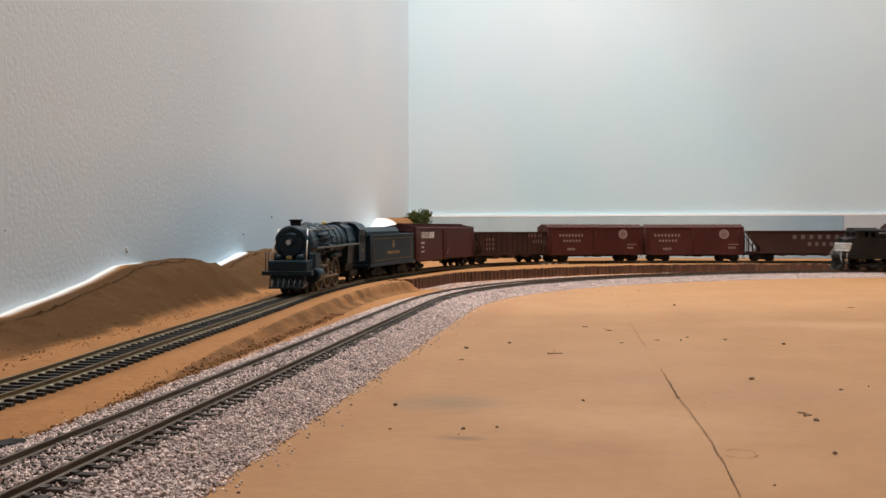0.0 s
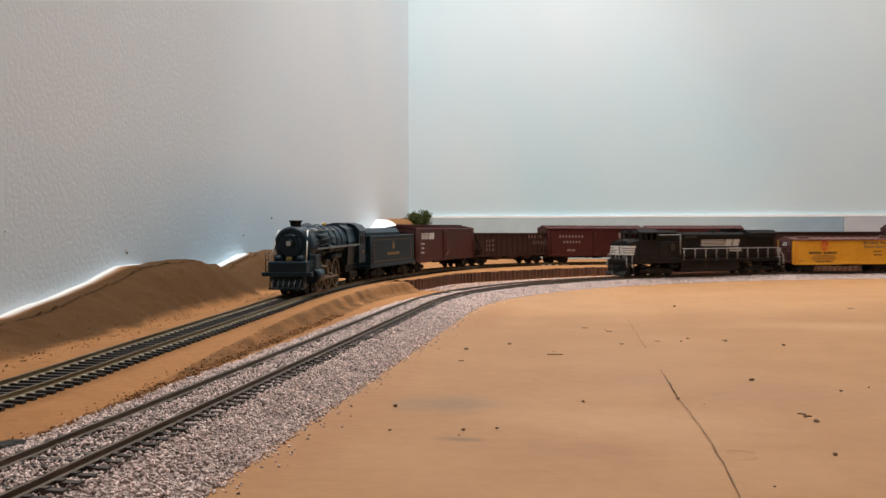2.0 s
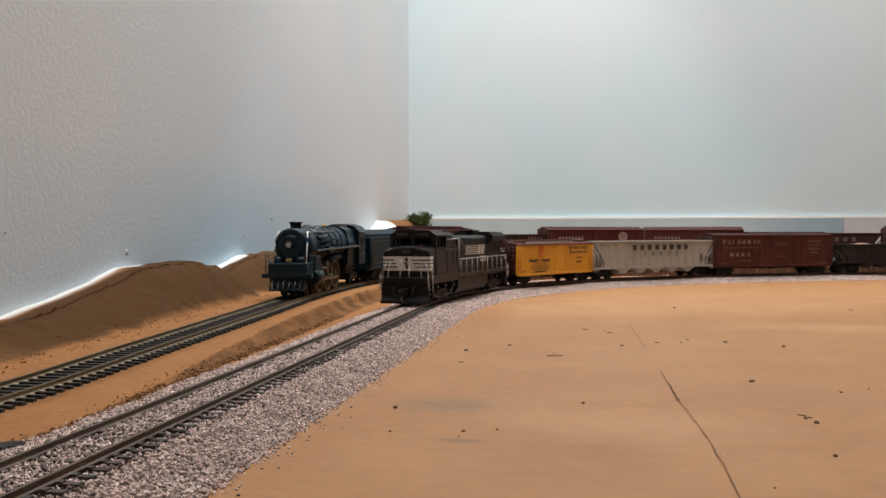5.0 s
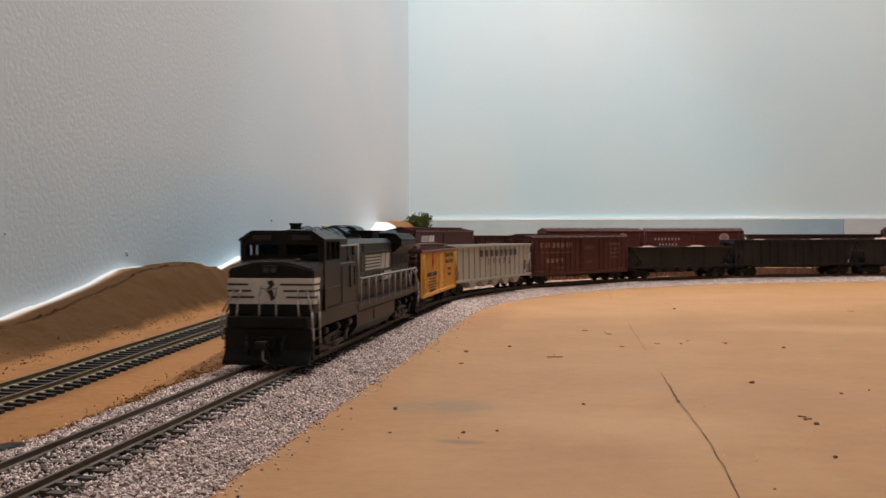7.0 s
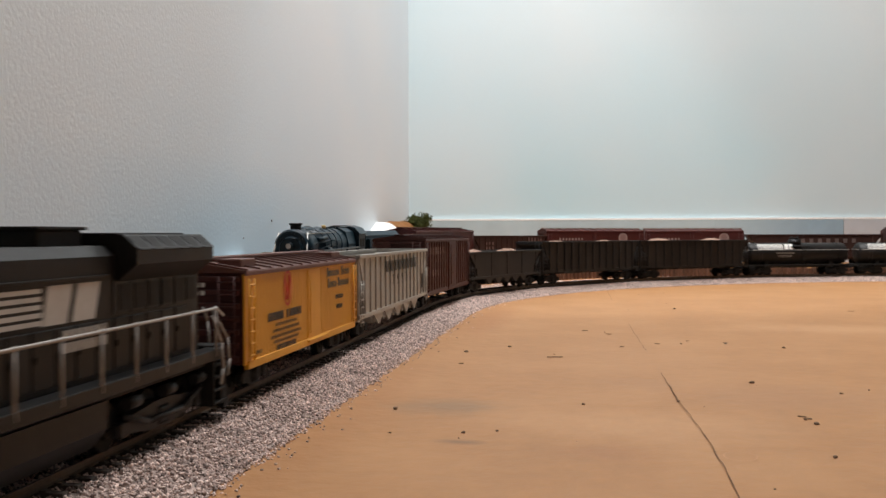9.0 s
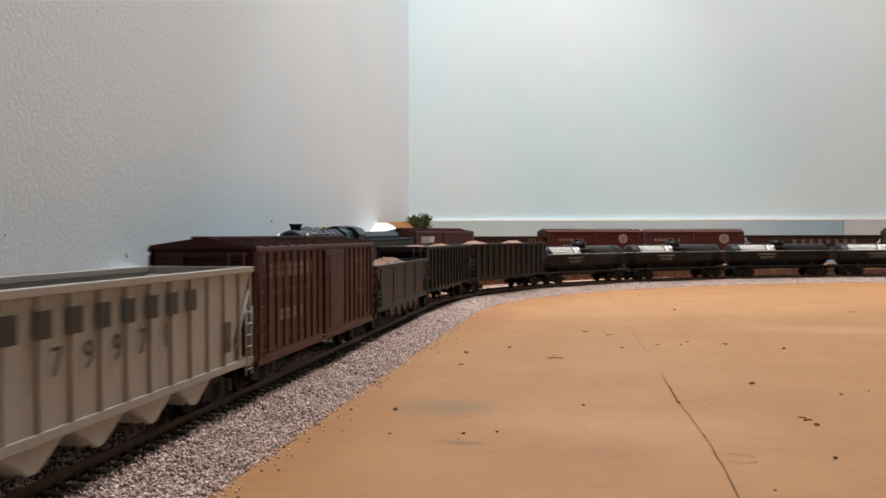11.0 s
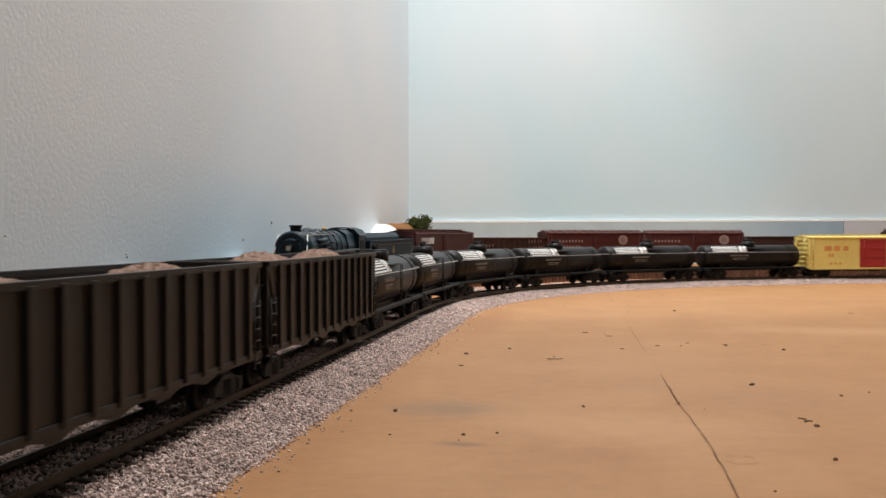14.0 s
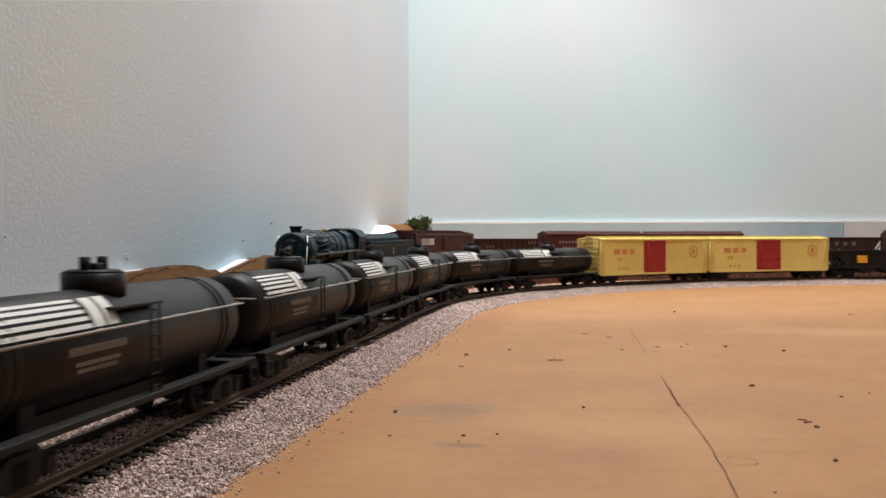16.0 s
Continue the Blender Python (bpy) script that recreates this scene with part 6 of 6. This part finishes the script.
L = 0.172
c = stand(hopper_car("hopper_car", "long brown hopper with faint grey lettering, on the upper track", L, 0.0110, 0.0405, M_hop_brown, 2, 4, group="standing freight cars", tooth=0.004, inset=0.021), 2.1980, 2.3700)
bars(c, -0.012, 0.0325, 0.086, 0.0055, 8, M_faint, SIDE, fill=0.45)
bars(c, -0.012, 0.0230, 0.046, 0.0050, 5, M_faint, SIDE, fill=0.45)
stand(roof_car("boxcar", "brown boxcar with plain sides on the upper track", 0.145, 0.0105, 0.0450, 0.0488, M_oxide, M_oxide, group="standing freight cars"), 2.377, 2.522)

# ---- the running train: each car with its two ends, measured back from the train's mark ----
TRAIN = []


def run(car, a, b):
    TRAIN.append((car, (a + b) / 2, b - a))
    return car


eng, L = diesel()
for o in eng.children_recursive:
    if not o.name.startswith("lettering") or not o.matrix_local.translation.x:
        o.data.transform(Matrix.Diagonal((1, 1.05, 1, 1)))     # 36 mm over the handrails
    else:
        o.matrix_local = Matrix.Translation((0, 0.00086, 0)) @ o.matrix_local
run(eng, 0.3930 - L, 0.3930)

c = run(roof_car("refrigerator_car", "yellow wooden refrigerator car with brown ends and roof", 0.143, 0.0105, 0.0395, 0.0430, M_reefer, M_roof_brown, M_reefer_end, door_w=0.016, door_x=-0.004, proud=0.0003), 0.4035, 0.5465)
for sy in (1, -1):
    bm = B()
    for i in range(46):
        x = -0.069 + i * 0.003
        box(bm, x - 0.0001, x + 0.0001, *sorted((sy * SIDE, sy * (SIDE + 0.00012))), 0.0115, 0.0385)
    part("board_joints", bm, M_reefer_joint, c)
    for sx in (1, -1):
        part("roof_hatch", box(B(), *sorted((sx * 0.048, sx * 0.062)), *sorted((sy * 0.005, sy * 0.013)), 0.0410, 0.0436, 0.0004), M_roof_brown, c)
bm = B()
n = 20
for k in range(n):
    a0, a1 = 2 * math.pi * k / n, 2 * math.pi * (k + 1) / n
    for q0, q1 in ((0.82, 1.0),):
        vs = [bm.verts.new((0.0290 + 0.0048 * q * math.cos(w), SIDE + 0.0003, 0.0325 + 0.0064 * q * math.sin(w))) for q, w in ((q0, a0), (q1, a0), (q1, a1), (q0, a1))]
        bm.faces.new(vs)
for x in (0.0262, 0.0283, 0.0304):
    prism(bm, [(x - 0.0012, 0.0370), (x - 0.0004, 0.0370), (x + 0.0022, 0.0285), (x + 0.0014, 0.0285)] if x < 0.03 else [(x + 0.0016, 0.0370), (x + 0.0008, 0.0370), (x - 0.0012, 0.0285), (x - 0.0004, 0.0285)], SIDE, SIDE + 0.0003)
part("red_emblem", bm, M_red, c, "red oval emblem")
SD = SIDE + 0.0001
for x, w, n in ((0.0415, 0.017, 7), (0.0290, 0.003, 1), (0.0195, 0.014, 5)):
    bars(c, x, 0.0236, w, 0.0028, n, M_ink, SD, fill=0.68)
for z, w, n in ((0.0206, 0.024, 11), (0.0186, 0.030, 14), (0.0166, 0.034, 16), (0.0148, 0.028, 12)):
    bars(c, 0.0300, z, w, 0.0010, n, M_ink_worn, SD, fill=0.6)
bars(c, 0.0300, 0.0126, 0.022, 0.0018, 8, M_ink, SD)
for x, z, w, n in ((-0.0330, 0.0352, 0.020, 7), (-0.0535, 0.0352, 0.014, 5), (-0.0320, 0.0306, 0.014, 5), (-0.0500, 0.0306, 0.019, 7)):
    bars(c, x, z, w, 0.0024, n, M_reefer_ink, SD, fill=0.55)
    bars(c, x + w * 0.42, z + 0.0006, 0.0028, 0.0038, 1, M_reefer_ink, SD, fill=0.7)
bars(c, -0.0430, 0.0250, 0.013, 0.0018, 4, M_ink, SD, fill=0.6)
bars(c, -0.0430, 0.0208, 0.011, 0.0018, 4, M_ink, SD, fill=0.6)
bars(c, 0.0600, 0.0135, 0.008, 0.0012, 3, M_ink_worn, SD)
bm = B()
for i in range(5):
    for z in (0.0350, 0.0325):
        box(bm, 0.0716, 0.0721, -0.004 + i * 0.0019, -0.0028 + i * 0.0019, z, z + 0.0014)
part("end_lettering", bm, M_white, c)

c = run(hopper_car("hopper_car", "pale grey ribbed hopper car with black lettering", 0.192, 0.0118, 0.0412, M_silver, 15, 5, tooth=0.0062, rib_w=0.0006, inset=0.020), 0.5550, 0.7470)
bars(c, -0.006, 0.0342, 0.094, 0.0056, 8, M_ink, SIDE + 0.0008, fill=0.5)
bm_z = 0.0262
for k, ch in enumerate("79971"):
    lettering(ch, 0.0085, M_ink, c, 0.0190 - k * 0.0125, SIDE + 0.0008, bm_z)
bars(c, -0.073, 0.0215, 0.005, 0.0090, 2, M_ink, SIDE + 0.0008)

c = run(roof_car("boxcar", "brown ribbed boxcar with worn white lettering", 0.171, 0.0105, 0.0470, 0.0500, M_brown, M_brown, ribs=20, door_w=0.030, door_x=-0.010), 0.7490, 0.9200)
def worn_word(c, x, z, w, h, n, y, mat):
    """A worn word as n plain upright bars, each one with a gap across it where the paint is gone."""
    for i in range(n):
        q = x + w / 2 - (i + 0.5) * w / n
        bars(c, q, z + h * 0.27, w / n * 0.60, h * 0.40, 2, mat, y, fill=0.62)
        bars(c, q, z - h * 0.24, w / n * 0.60, h * 0.46, 2, mat, y, fill=0.62)


worn_word(c, 0.0460, 0.0395, 0.056, 0.0052, 8, SIDE + 0.0002, M_white_faded)
bars(c, 0.0440, 0.0322, 0.054, 0.0014, 22, M_faint_white, SIDE + 0.0002, fill=0.5)
worn_word(c, 0.0480, 0.0240, 0.030, 0.0042, 4, SIDE + 0.0002, M_white_faded)
bars(c, 0.0420, 0.0165, 0.018, 0.0020, 6, M_faint_white, SIDE + 0.0002, fill=0.5)
for z, w in ((0.0378, 0.016), (0.0362, 0.018), (0.0346, 0.014)):
    bars(c, -0.0100, z, w, 0.0006, 7, M_faint_white, SIDE + 0.0011)
bars(c, -0.0100, 0.0215, 0.010, 0.0012, 4, M_faint_white, SIDE + 0.0011)
for z, w, n in ((0.0398, 0.020, 5), (0.0346, 0.015, 4), (0.0302, 0.018, 5), (0.0258, 0.012, 3)):
    bars(c, -0.0580, z, w, 0.0024, n, M_faint_white, SIDE + 0.0002, fill=0.5)
for sx in (1, -1):
    bars(c, sx * 0.070, 0.0135, 0.010, 0.0010, 4, M_faint_white, SIDE + 0.0002)

run(hopper_car("hopper_car", "small black smooth-sided hopper heaped with brown gravel", 0.158, 0.0125, 0.0352, M_coal, 5, 5, 0.0044, tooth=0.0058, depth=0.0005), 0.9280, 1.0860)
for a, b, heap in ((1.0950, 1.2620, 0.0036), (1.2690, 1.4340, 0.0052)):
    run(hopper_car("hopper_car", "tall black ribbed hopper heaped with brown gravel", b - a, 0.0128, 0.0428, M_coal, 13, 4, heap, tooth=0.0026, depth=0.0014, rib_w=0.0013, open_end=0.012), a, b)
for i in range(6):
    a = 1.4400 + i * 0.1553
    if i == 0:
        first_tank = tank_car("black tank car with a dome and a white striped emblem", 0.146)
        t = first_tank
    else:
        t = copy_thing(first_tank, pose(0, 0, 0))
    run(t, a, a + 0.146)
for a in (2.3690, 2.5470):
    c = run(roof_car("boxcar", "pale yellow boxcar with a dark red door", 0.172, 0.0100, 0.0478, 0.0505, M_cream, M_cream, door=M_door_red, door_w=0.034, door_x=0.002), a, a + 0.172)
    for i, w in enumerate((0.011, 0.009, 0.008)):
        bars(c, 0.060 - i * 0.0115, 0.0345, w, 0.0058, 1, M_red_faded, SIDE, fill=0.85)
    bars(c, 0.056, 0.0260, 0.008, 0.0042, 2, M_red_faded, SIDE)
    bars(c, 0.050, 0.0160, 0.018, 0.0026, 3, M_red_faded, SIDE, fill=0.4)
    bm = B()
    n = 28
    ring = [[bm.verts.new((-0.062 + q * math.cos(2 * math.pi * k / n), SIDE + 0.0002, 0.0335 + q * math.sin(2 * math.pi * k / n))) for q in (0.0058, 0.0072)] for k in range(n)]
    for k in range(n):
        bm.faces.new((ring[k][0], ring[k][1], ring[(k + 1) % n][1], ring[(k + 1) % n][0]))
    box(bm, -0.064, -0.060, SIDE, SIDE + 0.0003, 0.0300, 0.0370)
    part("round_emblem", bm, M_red_faded, c)
c = run(hopper_car("hopper_car", "dark blue-black open car with an orange square", 0.150, 0.0120, 0.0330, M_dark, 9, 3, 0.0), 2.7270, 2.8770)
part("orange_square", box(B(), 0.030, 0.042, SIDE, SIDE + 0.0014, 0.0180, 0.0270, 0.0001), M_reefer, c, "orange square")


# ---- movement ----
MARK = [(0, 1.1020), (1, 0.9370), (2, 0.7800), (3, 0.6190), (4, 0.4640), (6.5, 0.0830), (7, 0.0075), (7.5, -0.0745), (8, -0.1585), (8.5, -0.2410), (9, -0.3225), (9.6, -0.4265),
        (12, -0.8230), (13, -1.0000), (14, -1.1640), (15, -1.3320), (16, -1.4895)]
fit = np.polyfit([m[0] for m in MARK], [m[1] for m in MARK], 6)


def motions():
    """The train runs round the bend and past the camera."""
    for car, mid, length in TRAIN:
        rows = []
        for k in range(65):
            t = k * 0.25
            rows.append((t, NEAR.car(mid + float(np.polyval(fit, t)), length)))
        walk(car, rows)


motions()
